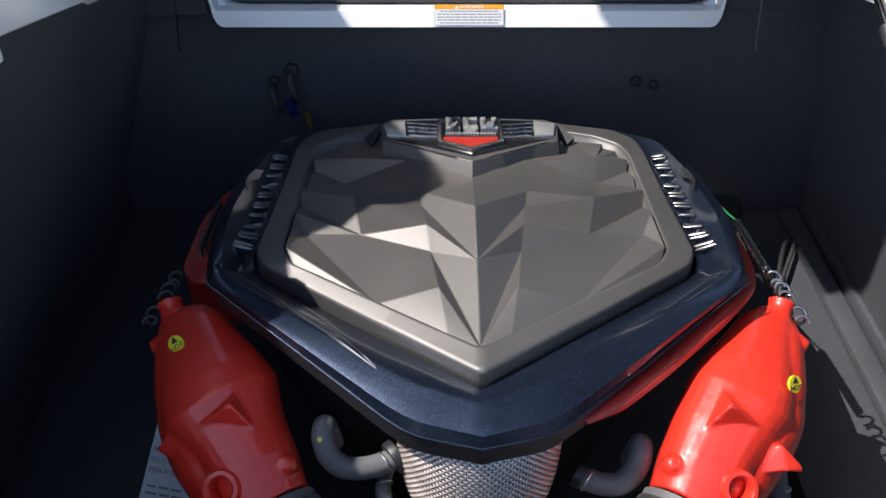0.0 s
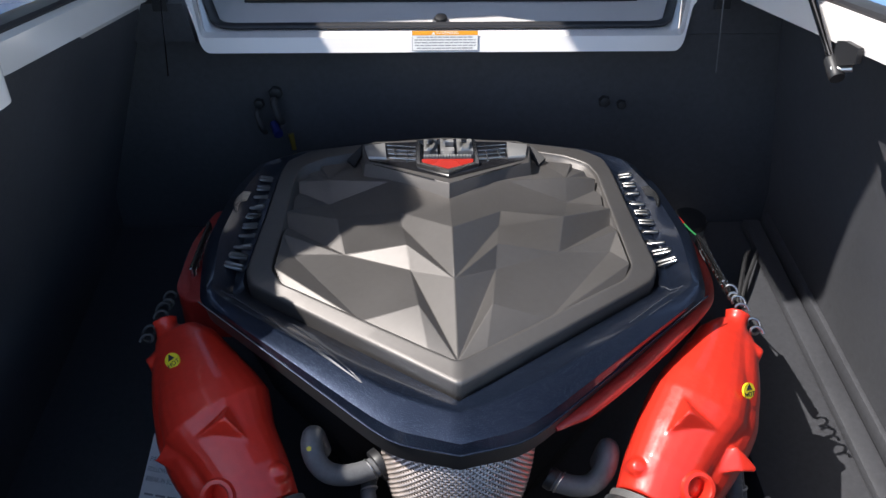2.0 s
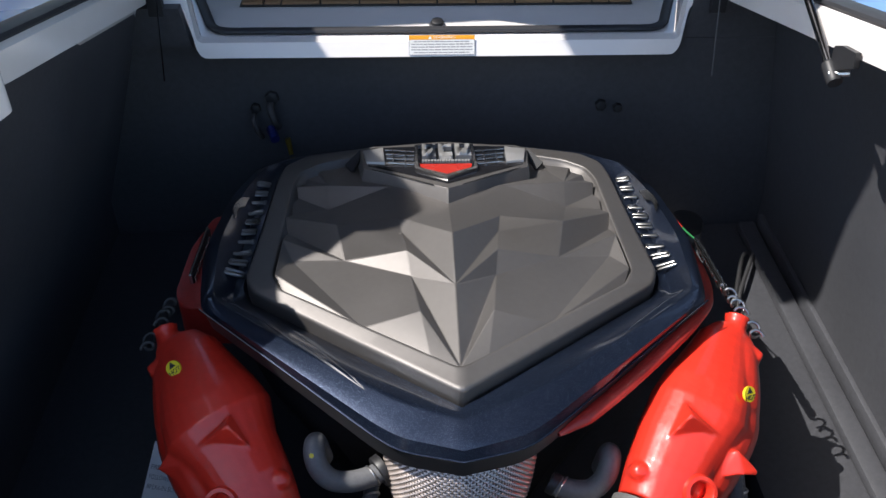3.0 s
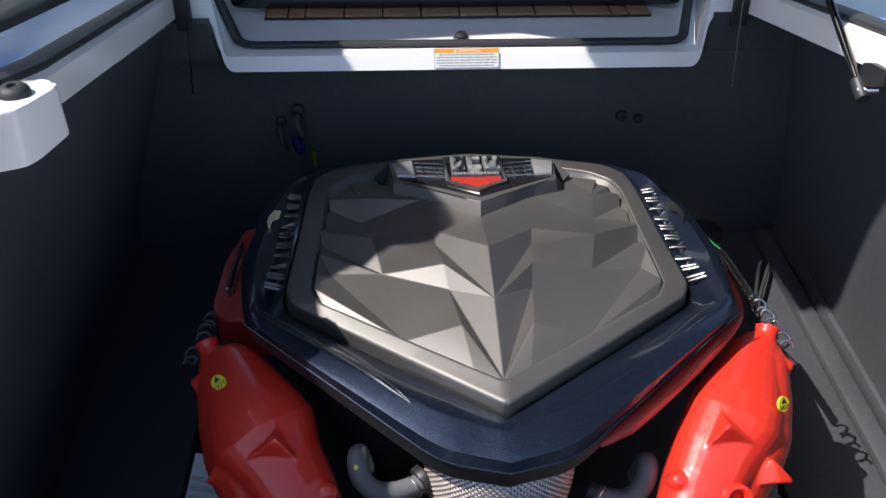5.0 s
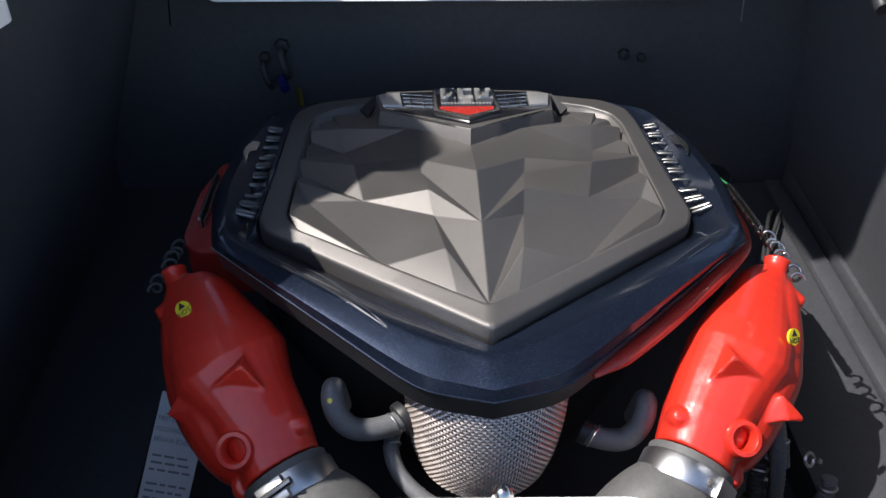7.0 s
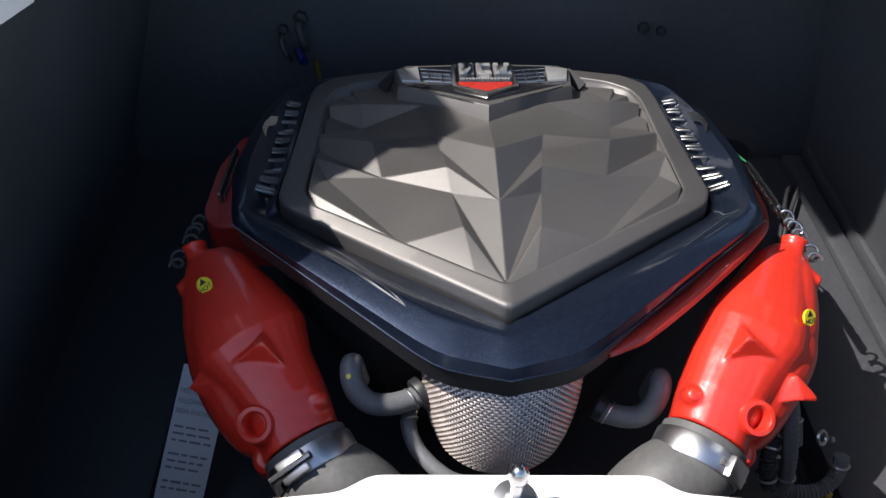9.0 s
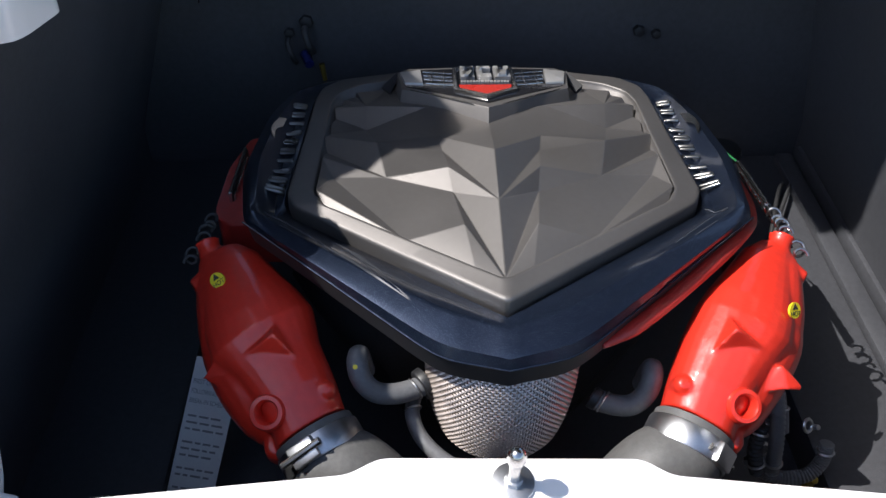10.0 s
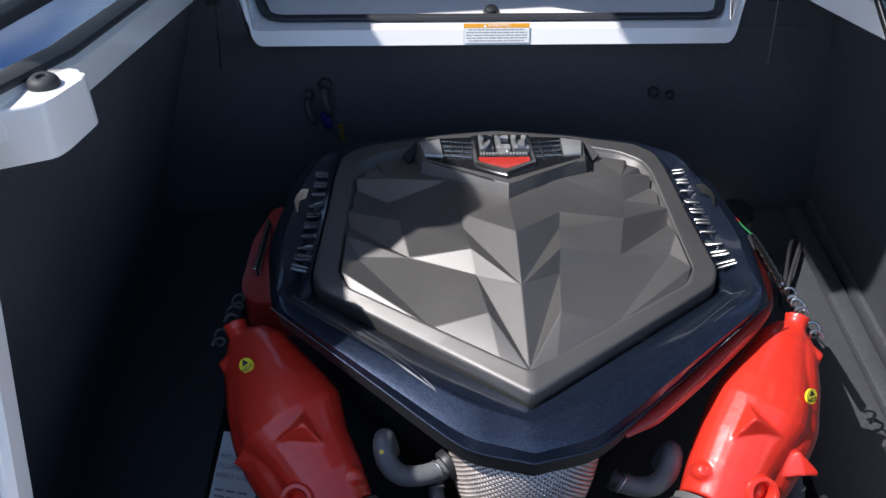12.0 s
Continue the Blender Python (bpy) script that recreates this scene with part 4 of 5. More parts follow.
def manifold(s):
    side = mat_m(s)
    man = thing("exhaust_manifold", side((0.28, 0.62, 0.18)), "glossy red cast exhaust manifold elbow beside the engine", "exhaust manifold", "exhaust manifolds")
    # along the casting: centre, half width, half depth
    st = [((0.348, 0.770, 0.304), 0.012, 0.012), ((0.3445, 0.763, 0.306), 0.021, 0.019), ((0.3305, 0.746, 0.301), 0.032, 0.028), ((0.3065, 0.701, 0.289), 0.0465, 0.042), ((0.2935, 0.678, 0.282), 0.0540, 0.048), ((0.2805, 0.656, 0.275), 0.0580, 0.051),
          ((0.2530, 0.623, 0.259), 0.0520, 0.048), ((0.2310, 0.592, 0.243), 0.0460, 0.045), ((0.2235, 0.580, 0.2345), 0.0440, 0.043), ((0.2185, 0.570, 0.2275), 0.0430, 0.042), ((0.2145, 0.561, 0.2210), 0.0428, 0.042)]
    axis = Vector((-0.513, -0.740, -0.404)).normalized()
    if s < 0:
        st = [((c[0] - 0.007, c[1] - 0.002, c[2]), w + 0.007, d + 0.002) if 1 <= k <= 5 else (c, w, d) for k, (c, w, d) in enumerate(st)]
    nrm = Vector((-0.10, -0.55, 0.83))
    nrm = (nrm - axis * nrm.dot(axis)).normalized()
    across = nrm.cross(axis)
    rings = []
    N = 28
    for c, w, d in st:
        row = []
        for i in range(N):
            a = 2 * math.pi * i / N
            ca, sa = math.cos(a), math.sin(a)
            e = 0.86
            u, v = math.copysign(abs(ca) ** e, ca) * w, math.copysign(abs(sa) ** e, sa) * d
            row.append(side(Vector(c) + across * u + nrm * v))
        rings.append(row)
    bm = B()
    loft(bm, rings)
    at = lambda k, u, v: Vector(st[k][0]) + across * u + nrm * v
    # raised wedge gusset on the back of the casting
    gl, gr, ga, gp, gm, gd = (Vector(p) for p in ((0.2270, 0.6010, 0.2960), (0.2955, 0.6012, 0.2925), (0.2525, 0.6390, 0.3170), (0.2510, 0.6060, 0.3310), (0.2640, 0.6020, 0.2915), (0.262, 0.622, 0.262)))
    ps = [bm.verts.new(side(p)) for p in (gl, ga, gr, gp, gm, gd)]
    for f in ((0, 1, 3), (1, 2, 3), (2, 4, 3), (4, 0, 3), (1, 0, 5), (2, 1, 5), (4, 2, 5), (0, 4, 5)):
        bm.faces.new([ps[i] for i in f])
    # deeper water jacket outboard
    jk = [(at(1, 0.012, -0.004), 0.012), (at(2, 0.018, -0.004), 0.025), (at(3, 0.022, -0.008), 0.039), (at(4, 0.024, -0.014), 0.045), (at(5, 0.026, -0.018), 0.049), (at(6, 0.030, -0.018), 0.047), (at(7, 0.030, -0.020), 0.040), (at(8, 0.022, -0.018), 0.028)]
    jp = spline([p for p, r in jk], 4)
    jr = [v.x for v in spline([(r, 0, 0) for p, r in jk], 4)]
    tube(bm, [side(p) for p in jp], jr, 24)
    # neck with its flared end, and an ear beside it
    tube(bm, [side(p) for p in (Vector((0.340, 0.752, 0.304)), Vector((0.345, 0.758, 0.308)), Vector((0.350, 0.766, 0.314)), Vector((0.3535, 0.773, 0.318)))], [0.019, 0.0165, 0.0135, 0.0165], 16)
    tube(bm, [side(at(2, 0.030, 0.004)), side(at(2, 0.048, 0.006))], [0.014, 0.008], 12)
    # outboard lug
    if s > 0:
        slab(bm, [side(Vector(p)) for p in ((0.308, 0.602, 0.276), (0.3300, 0.586, 0.257), (0.3270, 0.583, 0.2545), (0.310, 0.580, 0.259), (0.284, 0.584, 0.252), (0.282, 0.602, 0.264))], 0.010)
    else:
        q = [bm.verts.new(side(Vector(p))) for p in ((0.3370, 0.603, 0.2640), (0.3130, 0.6260, 0.2920), (0.2860, 0.596, 0.2850), (0.2950, 0.585, 0.2450), (0.3000, 0.62, 0.23))]
        for f in ((0, 1, 2), (0, 2, 3), (0, 3, 4), (0, 4, 1), (1, 4, 2), (2, 4, 3)):
            bm.faces.new([q[i] for i in f])
    # small knob inboard of the outlet, boss at its foot, root of the open boss
    k0 = at(8, -0.030, 0.027)
    tube(bm, [side(k0 - nrm * 0.01), side(k0 + nrm * 0.008), side(k0 + nrm * 0.014)], [0.013, 0.011, 0.006], 14)
    k0 = Vector((0.250, 0.548, 0.212))
    tube(bm, [side(k0 - nrm * 0.02), side(k0 + nrm * 0.004), side(k0 + nrm * 0.010)], [0.019, 0.017, 0.012], 16)
    k0, kd = Vector((0.2575, 0.555, 0.262)), Vector((0.16, -0.66, 0.73)).normalized()
    tube(bm, [side(k0 - kd * 0.040), side(k0 - kd * 0.014)], [0.030, 0.0225], 20)
    body = part("body", bm, RED, man, "", 180)
    fuse = body.modifiers.new("cast", "REMESH")
    fuse.mode, fuse.voxel_size, fuse.use_smooth_shade = "VOXEL", 0.0021, True
    soft = body.modifiers.new("fillet", "SMOOTH")
    soft.factor, soft.iterations = 0.5, 4
    # open boss near the outlet
    o = Vector((0.2575, 0.555, 0.262))
    ax = Vector((0.16, -0.66, 0.73)).normalized()
    bm = B()
    R = lambda r, k: [side(o + ax * k + (ax.orthogonal().normalized() * math.cos(t) + ax.cross(ax.orthogonal().normalized()) * math.sin(t)) * r) for t in [2 * math.pi * i / 24 for i in range(24)]]
    loft(bm, [R(0.0225, -0.035), R(0.0200, 0.003), R(0.0182, 0.007), R(0.0140, 0.0075), R(0.0118, 0.005), R(0.0110, -0.012)])
    part("boss", bm, RED, man, "round red boss with an open bore", 40)
    # round hot-surface sticker
    p = at(4, 0.035, 0.0365) - axis * 0.010 if s > 0 else Vector((0.324, 0.700, 0.3215))
    pn = (across * 0.60 + nrm * 0.80).normalized() if s > 0 else (across * 0.35 + nrm).normalized()
    pw = side(p)
    pnw = Vector((s * pn.x, pn.y, pn.z))
    m = frame_at(pw + pnw * (0.0065 if s > 0 else 0.0070), Vector((1, 0.1, 0)) - pnw * pnw.dot(Vector((1, 0.1, 0))), (0, 0.6, 0.7))
    if s < 0:
        m = m @ pose(0, 0, 0, 0, 0, 25)
    bm = B()
    disc(bm, (0, 0, -0.0025), (0, 0, 1), 0.0090, 0.003, 28)
    bmesh.ops.transform(bm, matrix=m, verts=bm.verts)
    stick = part("hot_sticker", bm, YELLOW, man, "round yellow hot-surface sticker")
    words("sticker_word", "HOT", 0.0075, m @ Matrix.Translation((0, -0.004, 0.0008)), INK, stick, 0.0002)
    bm = B()
    slab(bm, [m @ Vector(q) for q in ((-0.0045, 0.0010, 0.0009), (0.0045, 0.0010, 0.0009), (0, 0.0080, 0.0009))], 0.0004)
    part("sticker_triangle", bm, INK, stick)
    # outlet: rubber hose end with its band clamp
    hs = thing("exhaust_hose", side((0.17, 0.45, 0.12)), "wide grey-black rubber exhaust hose clamped to the red manifold", "hose", "exhaust hoses")
    c0 = Vector(st[-1][0])
    pts = [c0 + axis * 0.003, c0 + axis * 0.02, c0 + axis * 0.034, c0 + axis * 0.046 + Vector((-0.004, 0.001, 0.001)), c0 + axis * 0.062 + Vector((-0.018, 0.004, 0.001)), c0 + axis * 0.082 + Vector((-0.030, 0.010, -0.014)), c0 + axis * 0.105 + Vector((-0.030, 0.024, -0.055))]
    bm = B()
    tube(bm, [side(p) for p in spline(pts, 5)], 0.0468, 28)
    part("hose", bm, EXHOSE, hs)
    rr = lambda k, r: [side(c0 + axis * k + (nrm * math.cos(t) + across * math.sin(t)) * r) for t in [2 * math.pi * i / 40 for i in range(40)]]
    bm = B()
    loft(bm, [rr(0.012, 0.0470), rr(0.012, 0.0487), rr(0.0135, 0.0493), rr(0.0360, 0.0493), rr(0.0375, 0.0487), rr(0.0375, 0.0470)], True, (False, False))
    band = part("band_clamp", bm, STEEL, hs, "bright stainless band clamp")
    t = radians(48) if s > 0 else radians(22)
    rad = nrm * math.cos(t) + across * math.sin(t)
    tan = across * math.cos(t) - nrm * math.sin(t)
    m = frame_at(side(c0 + axis * 0.0250 + rad * 0.0503), Vector((s * tan.x, tan.y, tan.z)), Vector((s * axis.x, axis.y, axis.z)))
    bm = B()
    block(bm, (-0.016, -0.012, -0.003), (0.016, 0.012, 0.006), 0.002, m=m)
    part("screw_housing", bm, STEEL, band)
    bm = B()
    tube(bm, [m @ Vector((-0.024, 0, 0.006)), m @ Vector((0.026, 0, 0.006))], 0.0042, 10)
    part("screw", bm, CHROME, band)
    return man


manifold(1)
manifold(-1)

# ---- spark plug lead loops outboard of the rocker covers ----
rnd = random.Random(11)
for s in (1, -1):
    for (x, y, z, r) in ((0.356, 0.780, 0.326, 0.0075), (0.368, 0.750, 0.316, 0.0070), (0.352, 0.800, 0.328, 0.0065)):
        w = thing("ignition_lead", (CX + s * x, y, z), "coiled shiny black ignition lead beside the red manifold", "cable", "ignition leads")
        bm = B()
        pts = []
        for i in range(30):
            a = 2 * math.pi * 1.6 * i / 29 + rnd.uniform(0, 0.2)
            pts.append((CX + s * (x + r * math.cos(a)), y + 0.012 * (i / 29 - 0.5) * 2 + r * 0.6 * math.sin(a), z + r * 0.8 * math.sin(a)))
        tube(bm, pts, 0.0020, 8)
        # chrome paints sun glints on the right-hand black leads; left ones stay rubber
        part("loop", bm, MARKCHROME if s > 0 else RUBBER, w, "loop of cable, chrome on the right side for its glints")
w = thing("sensor_wire", (CX + 0.33, 0.98, 0.30), "red and green sensor wire along the cover side", "cable")
bm = B()
tube(bm, spline([(CX + 0.325, 1.03, 0.300), (CX + 0.330, 1.00, 0.306), (CX + 0.336, 0.975, 0.308)], 5), 0.0015, 8)
part("red_wire", bm, REDENAMEL, w, "red wire")
bm = B()
tube(bm, spline([(CX + 0.336, 0.975, 0.308), (CX + 0.340, 0.958, 0.310), (CX + 0.346, 0.940, 0.312)], 5), 0.0013, 8)
part("green_wire", bm, GREEN, w, "green wire")

# ---- service tag hanging outboard of the manifold ----
tag = thing("service_tag", (-0.36, 0.72, 0.10), "pale card service tag with printed lines hanging by the manifold", "tag")
TX = Vector((0.96, -0.02, -0.28)).normalized()
TY = Vector((0.20, 0.62, 0.75))
TM = frame_at((-0.326, 0.680, 0.130), TX, TY)
bm = B()
W2, H2 = 0.029, 0.14
nx, ny = 6, 8
for side_z in (0.0, -0.0008):
    g = [[bm.verts.new(TM @ Vector((-W2 + 2 * W2 * i / nx, -H2 + (0.055 + H2) * j / ny, side_z + 0.004 * math.sin(3 * j / ny)))) for i in range(nx + 1)] for j in range(ny + 1)]
    for j in range(ny):
        for i in range(nx):
            bm.faces.new((g[j][i], g[j][i + 1], g[j + 1][i + 1], g[j + 1][i]))
part("card", bm, TAGCARD, tag)
for k, tx in enumerate(("FIRST OIL CHANGE", "FOLLOWING ENGINE", "BREAK-IN SCHEDULE")):
    words("tag_line", tx, 0.0085, TM @ Matrix.Translation((0.0, 0.024 - 0.0125 * k, 0.0048)), PALEINK, tag, 0.0002, "printed heading line", 0.052)
bm = B()
rnd = random.Random(5)
rows = []
for k in range(13):
    if k in (3, 7, 10):
        continue
    x = -0.024
    while x < 0.016:
        wd = rnd.uniform(0.006, 0.014)
        rows.append((x, min(x + wd, 0.024), -0.020 - 0.0085 * k, 0.0026))
        x += wd + 0.003
bars(bm, TM @ Matrix.Translation((0, 0, 0.0048)), rows)
part("tag_print", bm, PALEINK, tag, "rows of small print")

# ---- gas strut on the coaming, hinge arms at the far corners ----
strut = thing("gas_strut", (0.492, 0.929, 0.585), "black gas strut footed on the coaming edge", "gas strut")
f0 = Vector((0.486, 0.905, 0.585))
sd = Vector((-0.03, 0.906, 0.423)).normalized()
bm = B()
tube(bm, [f0 + sd * 0.012, f0 + sd * 0.34], 0.0050, 14)
part("rod", bm, DARKSTEEL, strut, "dark polished steel rod")
bm = B()
tube(bm, [f0 + sd * 0.30, f0 + sd * 0.62], 0.0105, 16)
part("cylinder", bm, BLACK, strut, "black gas cylinder")
bm = B()
tube(bm, [f0 - sd * 0.015, f0 - sd * 0.012, f0 + sd * 0.012, f0 + sd * 0.015], [0.0085, 0.0098, 0.0098, 0.0075], 16)
part("end_socket", bm, BLACK, strut, "black plastic ball socket")
br = thing("strut_bracket", (0.515, 0.915, 0.60), "small black bracket holding the strut foot", "bracket")
bm = B()
slab(bm, [(0.4930, 0.9150, 0.6150), (0.4930, 0.8980, 0.6230), (0.4930, 0.8640, 0.6300), (0.4930, 0.8600, 0.6130), (0.4930, 0.8950, 0.5930), (0.4930, 0.9140, 0.5900)], 0.008, 0.002)
part("plate", bm, BLACK, br)
bm = B()
tube(bm, [(0.480, 0.900, 0.586), (0.500, 0.890, 0.592)], 0.004, 10)
part("ball_stud", bm, STEEL, br)
for s in (1, -1):
    ha = thing("hinge_arm", (CX + s * 0.435, 1.27, 0.40), "black hatch hinge arm at the far corner", "hinge arm", "hinge arms")
    bm = B()
    slab(bm, [(CX + s * 0.432, 1.300, 0.49), (CX + s * 0.456, 1.300, 0.49), (CX + s * 0.462, 1.33, 0.66), (CX + s * 0.438, 1.33, 0.66)][::s], 0.012, 0.002)
    part("arm", bm, BLACK, ha)
    bm = B()
    tube(bm, [(CX + s * 0.440, 1.262, 0.40), (CX + s * 0.425, 1.262, 0.56)], 0.0011, 8)
    part("cable", bm, HOSE if s > 0 else DARKSTEEL, ha, "thin steel cable")

# ---- fittings on the far bulkhead ----
for x, y, z, r in ((-0.245, 1.30, 0.338, 0.012), (-0.275, 1.30, 0.318, 0.009), (0.315, 1.30, 0.318, 0.010), (0.345, 1.30, 0.312, 0.008)):
    ft = thing("hose_fitting", (x, y, z), "dark through-hull hose fitting on the black bulkhead", "fitting", "bulkhead fittings")
    bm = B()
    disc(bm, (x, 1.323, z), (0, -1, 0.15), r, 0.014, 6, 0.002)
    part("nut", bm, CAST, ft)
    if x > 0:
        continue
    bm = B()
    tube(bm, spline([(x, 1.296, z), (x, 1.285, z - 0.004), (x + 0.006, 1.280, z - 0.025), (x + 0.008, 1.300, z - 0.045)], 5), r * 0.5, 12)
    part("hose", bm, RUBBER, ft)
vb = thing("drain_valve", (-0.245, 1.28, 0.29), "small valve with blue handle and brass plug", "valve")
bm = B()
tube(bm, [(-0.250, 1.295, 0.292), (-0.240, 1.270, 0.285)], 0.008, 12)
part("handle", bm, BLUE, vb, "blue plastic handle")
bm = B()
tube(bm, [(-0.222, 1.285, 0.278), (-0.218, 1.28, 0.250)], [0.005, 0.004], 10)
part("plug", bm, BRASS, vb, "yellow brass plug")
# loom and clips low outboard of the engine
for k, (pts, mt) in enumerate((
        ([(0.355, 0.62, 0.24), (0.362, 0.60, 0.20), (0.368, 0.585, 0.15), (0.372, 0.58, 0.10)], HOSE),
        ([(0.355, 0.610, 0.100), (0.365, 0.594, 0.090), (0.392, 0.588, 0.080), (0.423, 0.588, 0.085), (0.4417, 0.598, 0.100), (0.4440, 0.606, 0.125)], HOSE),
        ([(0.35, 0.60, 0.17), (0.345, 0.585, 0.14), (0.352, 0.575, 0.11)], RUBBER))):
    w = thing("wiring_hose", pts[0], "black corrugated wiring hose low beside the engine", "hose", "wiring hoses")
    bm = B()
    pp = spline(pts, 14)
    tube(bm, pp, [0.0085 + (0.0012 if i % 2 else 0) for i in range(len(pp))], 10)
    part("sleeve", bm, mt, w)
    for j in (5, len(pp) - 8):
        bm = B()
        d = pp[j + 1] - pp[j]
        ring_pipe(bm, pp[j], d, 0.0102, 0.0016, 16, 6)
        part("clip", bm, STEEL, w)
fl = thing("oil_filter", (0.448, 1.172, 0.06), "dark filter canister with a pale label beside the engine", "filter")
bm = B()
disc(bm, (0.448, 1.172, 0.06), (0, -0.1, 1), 0.030, 0.128, 28, 0.010)
part("canister", bm, BLACK, fl)
bm = B()
ring = lambda z, r: [(0.448 + r * math.sin(t), 1.172 - 0.1 * (z - 0.06) - r * math.cos(t), z) for t in [-0.75 + 0.15 * k for k in range(11)]]
loft(bm, [ring(0.115, 0.0304), ring(0.115, 0.0309), ring(0.173, 0.0309), ring(0.173, 0.0304)], False, (False, False))
patch = part("label_patch", bm, HOSE, fl, "pale label patch")
bm = B()
for t in (-0.40, 0.0, 0.40):
    d = Vector((math.sin(t), -math.cos(t), 0))
    q = Vector((0.448, 1.172 - 0.1 * 0.087, 0.147)) + d * 0.0312
    m = frame_at(q, Vector((math.cos(t), math.sin(t), 0)), Vector((0, -0.1, 1)))
    block(bm, (-0.0042, -0.012, -0.0004), (0.0042, 0.012, 0.0002), m=m)
part("label_bar", bm, INK, patch, "dark printed bars")
for pts in (((0.592, 1.215, 0.068), (0.575, 1.190, 0.074), (0.538, 1.100, 0.075), (0.520, 1.05, 0.062)), ((0.612, 1.225, 0.068), (0.598, 1.200, 0.074), (0.548, 1.105, 0.076), (0.530, 1.06, 0.062))):
    w = thing("battery_cable", pts[0], "thin black battery cable lying on the bilge stringer", "cable", "battery cables")
    bm = B()
    tube(bm, spline(pts, 6), 0.0035, 8)
    part("sheath", bm, RUBBER, w)
plug = thing("wire_connector", (0.374, 0.606, 0.18), "grey wire connector plug on the loom beside the manifold", "connector")
bm = B()
tube(bm, [(0.3712, 0.622, 0.205), (0.3730, 0.612, 0.190), (0.3732, 0.611, 0.188), (0.3760, 0.596, 0.162)], [0.0060, 0.0062, 0.0082, 0.0078], 12)
part("shell", bm, HOSE, plug)
bm = B()
ring_pipe(bm, (0.3732, 0.611, 0.188), (0.08, -0.5, -0.86), 0.0085, 0.0013, 16, 6)
part("lock_ring", bm, SILVER, plug, "pale lock ring")
for x, y, z in ((0.3524, 0.602, 0.170), (0.3617, 0.5936, 0.130), (0.4161, 0.6139, 0.150)):
    w = thing("hose_clip", (x, y, z), "small bright steel clip on the loom beside the engine", "clip", "loom clips")
    bm = B()
    ring_pipe(bm, (x, y, z), (0.5, -0.6, 0.5), 0.0078, 0.0022, 18, 6)
    part("band", bm, STEEL, w)
    bm = B()
    disc(bm, (x + 0.006, y - 0.005, z + 0.004), (0.3, -0.7, 0.6), 0.0036, 0.006, 6, 0.0008)
    part("bolt", bm, STEEL, w)
w = thing("drain_fitting", (0.432, 0.593, 0.065), "brass drain fitting on the bilge hose", "fitting")
bm = B()
disc(bm, (0.432, 0.596, 0.060), (0.1, -0.5, 0.85), 0.0085, 0.012, 6, 0.0015)
part("hex", bm, BRASS, w)
bm = B()
disc(bm, (0.4332, 0.590, 0.0702), (0.1, -0.5, 0.85), 0.0055, 0.010, 14, 0.001)
part("stem", bm, BRASS, w)

# ---- what stands round the opening: seat bolsters, raised hatch, ground, added light blockers ----
bm = B()
prof = [(0.697, 1.335), (0.697, 1.436), (0.735, 1.434), (0.772, 1.430), (0.785, 1.452), (0.796, 1.512), (0.806, 1.562), (0.820, 1.604), (0.838, 1.648), (0.853, 1.676), (0.866, 1.682), (0.90, 1.672), (0.925, 1.655), (0.99, 1.609), (1.065, 1.555), (1.22, 1.540), (1.284, 1.535), (1.290, 2.30), (2.70, 2.30), (2.70, 0.80), (1.50, 0.80), (1.45, 1.12), (1.00, 1.30)]
# unseen panel added at left; its outline shapes the shadow on the cover
blocker = thing("left_light_blocker", (-1.05, 1.2, 0.30), "unseen black panel on two slim posts, added to block sun and sky", "tower rack")
loft(bm, [[(x, y, z) for y, z in prof] for x in (-0.950, -0.965, -1.05)])
part("panel", bm, VINYL, blocker, "black light-blocking panel")
for y in (1.26, 1.40):
    bm = B()
    tube(bm, [(-1.02, y, 0.28), (-1.02, y, 1.20), (-1.00, y, 1.30)], 0.018, 14)
    part("post", bm, BLACK, blocker)
bm = B()
prism(bm, [(-0.948, 0.62), (-0.558, 0.62), (-0.558, 2.2), (-0.948, 2.2)], lambda x, y: deck(y) + 0.012, lambda x, y: 0.20, 0.012, 3)
solid("seat_cushion_left", bm, VINYL, "black vinyl side cushion beside the coaming", "seat", "structure")
prof = [(0.5, 0.30), (0.5, 0.55), (0.53, 0.58), (2.2, 0.58), (2.2, 0.30)]
bm = B()
loft(bm, [[(x, y, min(z, 0.68)) for y, z in prof] for x in (0.70, 0.715, 1.1)])
solid("seat_bolster_right", bm, VINYL, "black vinyl seat bolster beside the coaming", "seat", "structure")
bm = B()
block(bm, (-0.95, 0.475, 0.20), (-0.605, 0.615, 0.95), 0.03)
block(bm, (-0.95, -0.10, 0.20), (-0.607, 0.473, 0.590), 0.02)
solid("seat_arm_left", bm, VINYL, "black vinyl seat arm beside the coaming", "seat", "structure")
hatch = thing("engine_hatch", (CX, 1.49, STEP), "raised engine hatch with a black lining standing behind the step", "hatch")
bm = B()
bk = smooth_outline([(CX - 0.42, STEP + 0.008), (CX + 0.42, STEP + 0.008), (CX + 0.46, 1.74), (CX - 0.46, 1.74)], 0.03, 5)
tilt = lambda z: -0.29 * (z - STEP)
loft(bm, [[(x, 1.615 + tilt(z), z) for x, z in bk], [(x, 1.560 + tilt(z), z) for x, z in bk], [(CX + (x - CX) * 0.985, 1.550 + tilt(z), 1.1 + (z - 1.1) * 0.985) for x, z in bk]])
part("lining", bm, VINYL, hatch, "black vinyl lining")
bm = B()
bk = smooth_outline([(CX - 0.44, STEP + 0.01), (CX + 0.44, STEP + 0.01), (CX + 0.48, 1.76), (CX - 0.48, 1.76)], 0.03, 5)
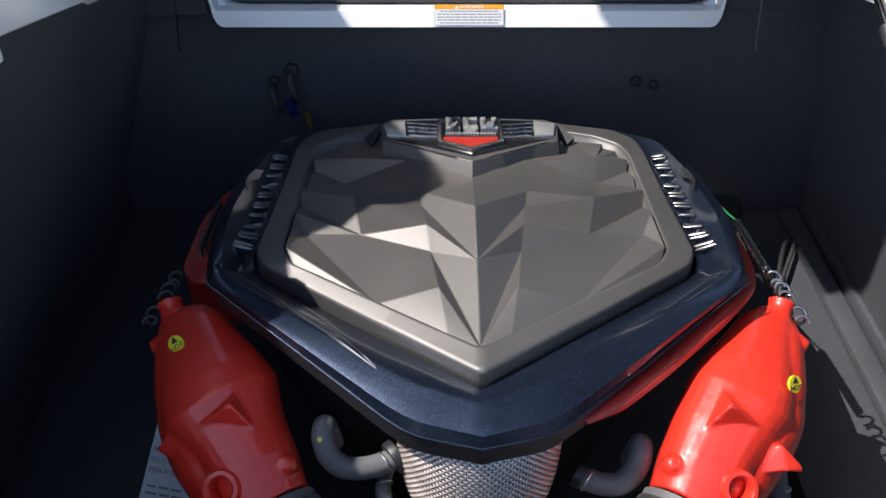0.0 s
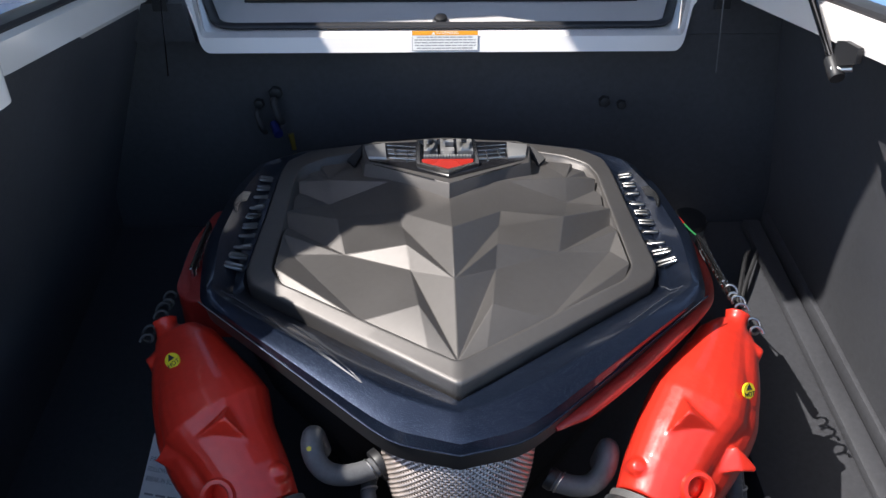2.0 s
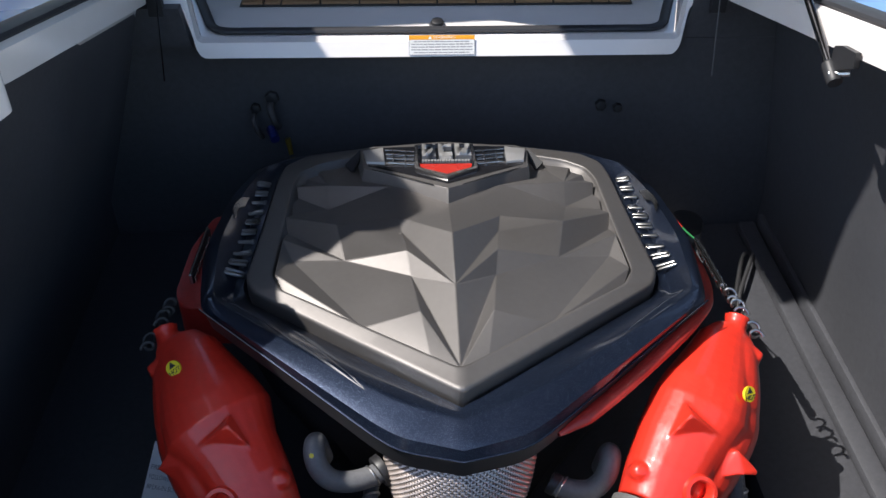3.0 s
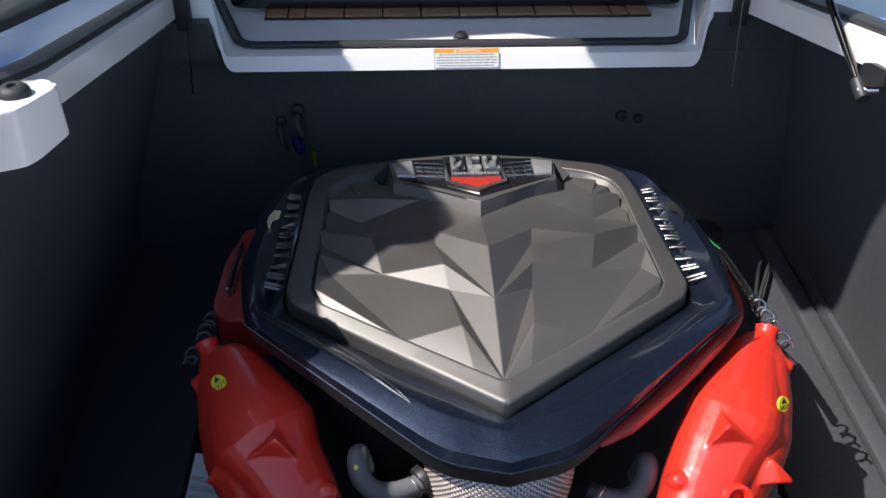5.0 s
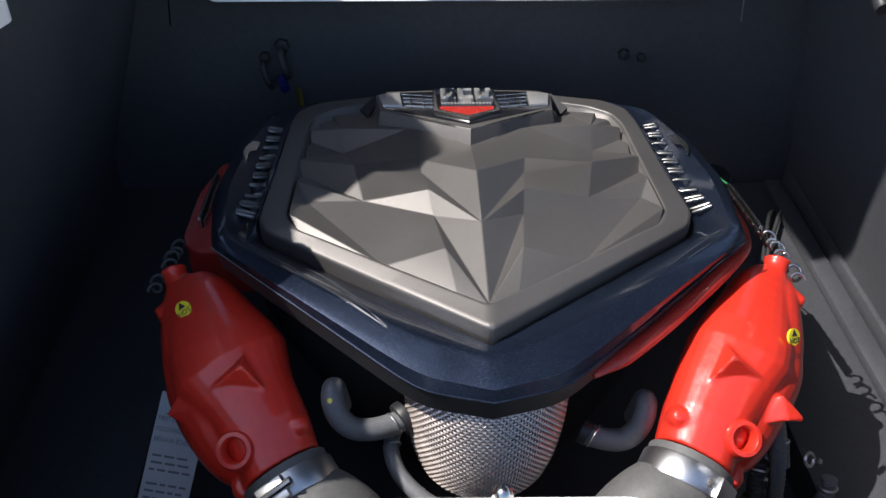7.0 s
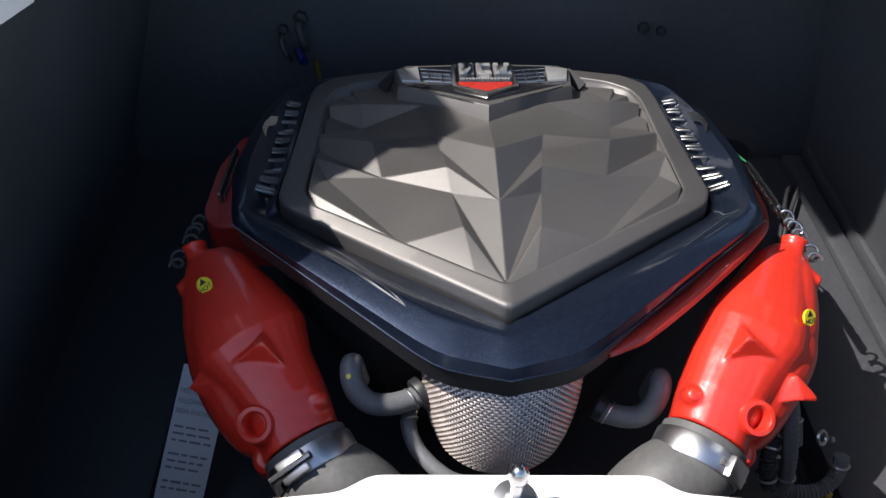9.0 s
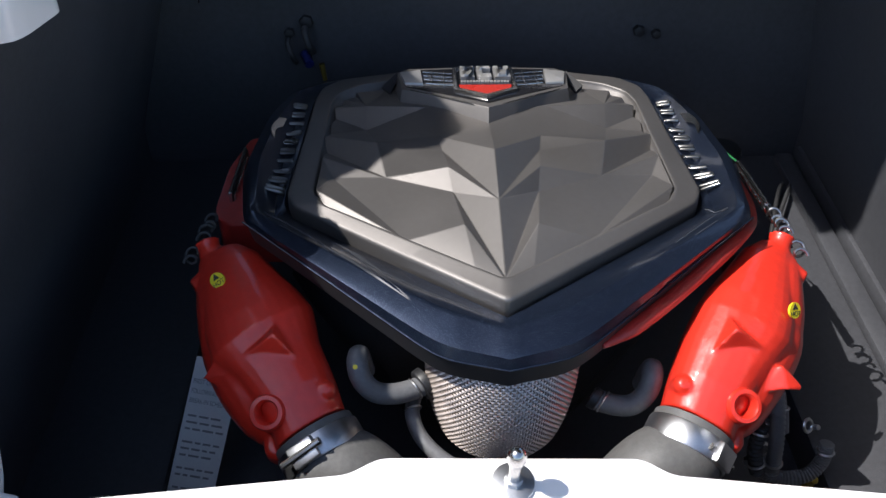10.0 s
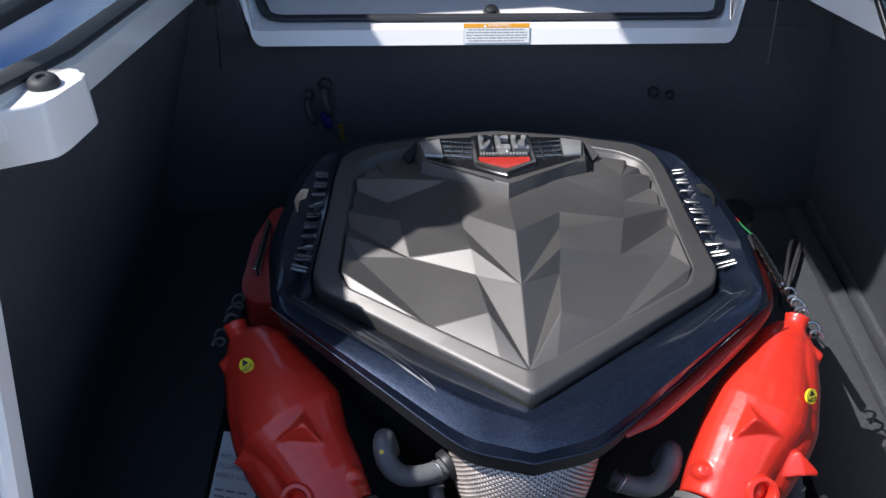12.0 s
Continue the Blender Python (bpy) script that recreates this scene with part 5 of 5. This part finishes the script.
loft(bm, [[(x, 1.650 + tilt(z), z) for x, z in bk], [(x, 1.6155 + tilt(z), z) for x, z in bk]])
part("shell", bm, WHITE, hatch, "white gelcoat outer shell")
bm = B()
roll = smooth_outline([(CX - 0.405, 1.472), (CX + 0.405, 1.472), (CX + 0.405, 1.553), (CX - 0.405, 1.553)], 0.030, 6)
loft(bm, [[(CX + (x - CX) * k, 1.520 + (y - 1.520) * k2, STEP + z) for x, y in roll] for k, k2, z in ((0.990, 0.93, 0.0085), (0.998, 0.985, 0.0105), (1, 1, 0.015), (1, 1, 0.050), (0.998, 0.95, 0.060), (0.985, 0.75, 0.066))])
part("bottom_roll", bm, GLOSSBLACK, hatch, "padded glossy black lower edge", 50)
# unseen overhead sheet, added and cut so its shadow falls on the right wall
can = thing("overhead_light_blocker", (-0.80, 2.2, -1.20), "unseen dark sheet on a slim pole, added to cast shade", "sun shade")
bm = B()
shade_outline = [(-0.815, 1.9), (-0.815, 0.955), (-0.779, 1.037), (-0.745, 1.100), (-0.731, 1.092), (-0.724, 1.020), (-0.717, 0.948), (-0.690, 0.962), (-0.659, 0.925), (-0.601, 0.911), (-0.524, 0.883), (-0.470, 0.853), (-0.460, 0.918), (-0.15, 0.95), (-0.15, 0.25), (1.60, 0.25), (1.60, 1.9)][::-1]
prism(bm, shade_outline, 1.92, 1.90)
part("blocker_sheet", bm, VINYL, can)
bm = B()
tube(bm, [(-0.80, 1.85, -1.20), (-0.80, 1.85, 1.905)], 0.015, 10)
part("pole", bm, STEEL, can)
bm = B()
block(bm, (-4000, -4000, -1.30), (4000, 4000, -1.20))
solid("ground", bm, ASPHALT, "grey asphalt yard under the boat", "ground", "structure")
bm = B()
out_h = [(1.26, -0.05), (1.27, 0.6), (1.27, 2.6), (1.14, 3.6), (0.74, 4.5), (0.0, 5.0)]
in_h = [(0.70, -0.02), (0.70, 0.6), (0.70, 2.6), (0.62, 3.3), (0.36, 3.9), (0.0, 4.2)]
whole = lambda h: [(0.05 + x, y) for x, y in h] + [(0.05 - x, y) for x, y in h[:-1]][::-1]
o2, i2 = whole(out_h), whole(in_h)
keel = [(0.05 + (x - 0.05) * 0.72, y * 0.95) for x, y in o2]
loft(bm, [[(x, y, -0.90) for x, y in keel], [(x, y, -0.45) for x, y in o2], [(x, y, 0.27) for x, y in o2], [(0.05 + (x - 0.05) * 0.985, y, 0.30) for x, y in o2], [(x, y, 0.30) for x, y in i2], [(x, y, -0.10) for x, y in i2]], True, (True, True))
solid("hull", bm, WHITE, "white hull of the boat with its side decks", "hull", "structure", 30)
bm = B()
block(bm, (-0.60, 1.85, -0.09), (0.70, 3.6, -0.03), 0.01)
solid("cockpit_floor", bm, WHITE, "white gelcoat cockpit floor ahead of the step", "floor", "structure")
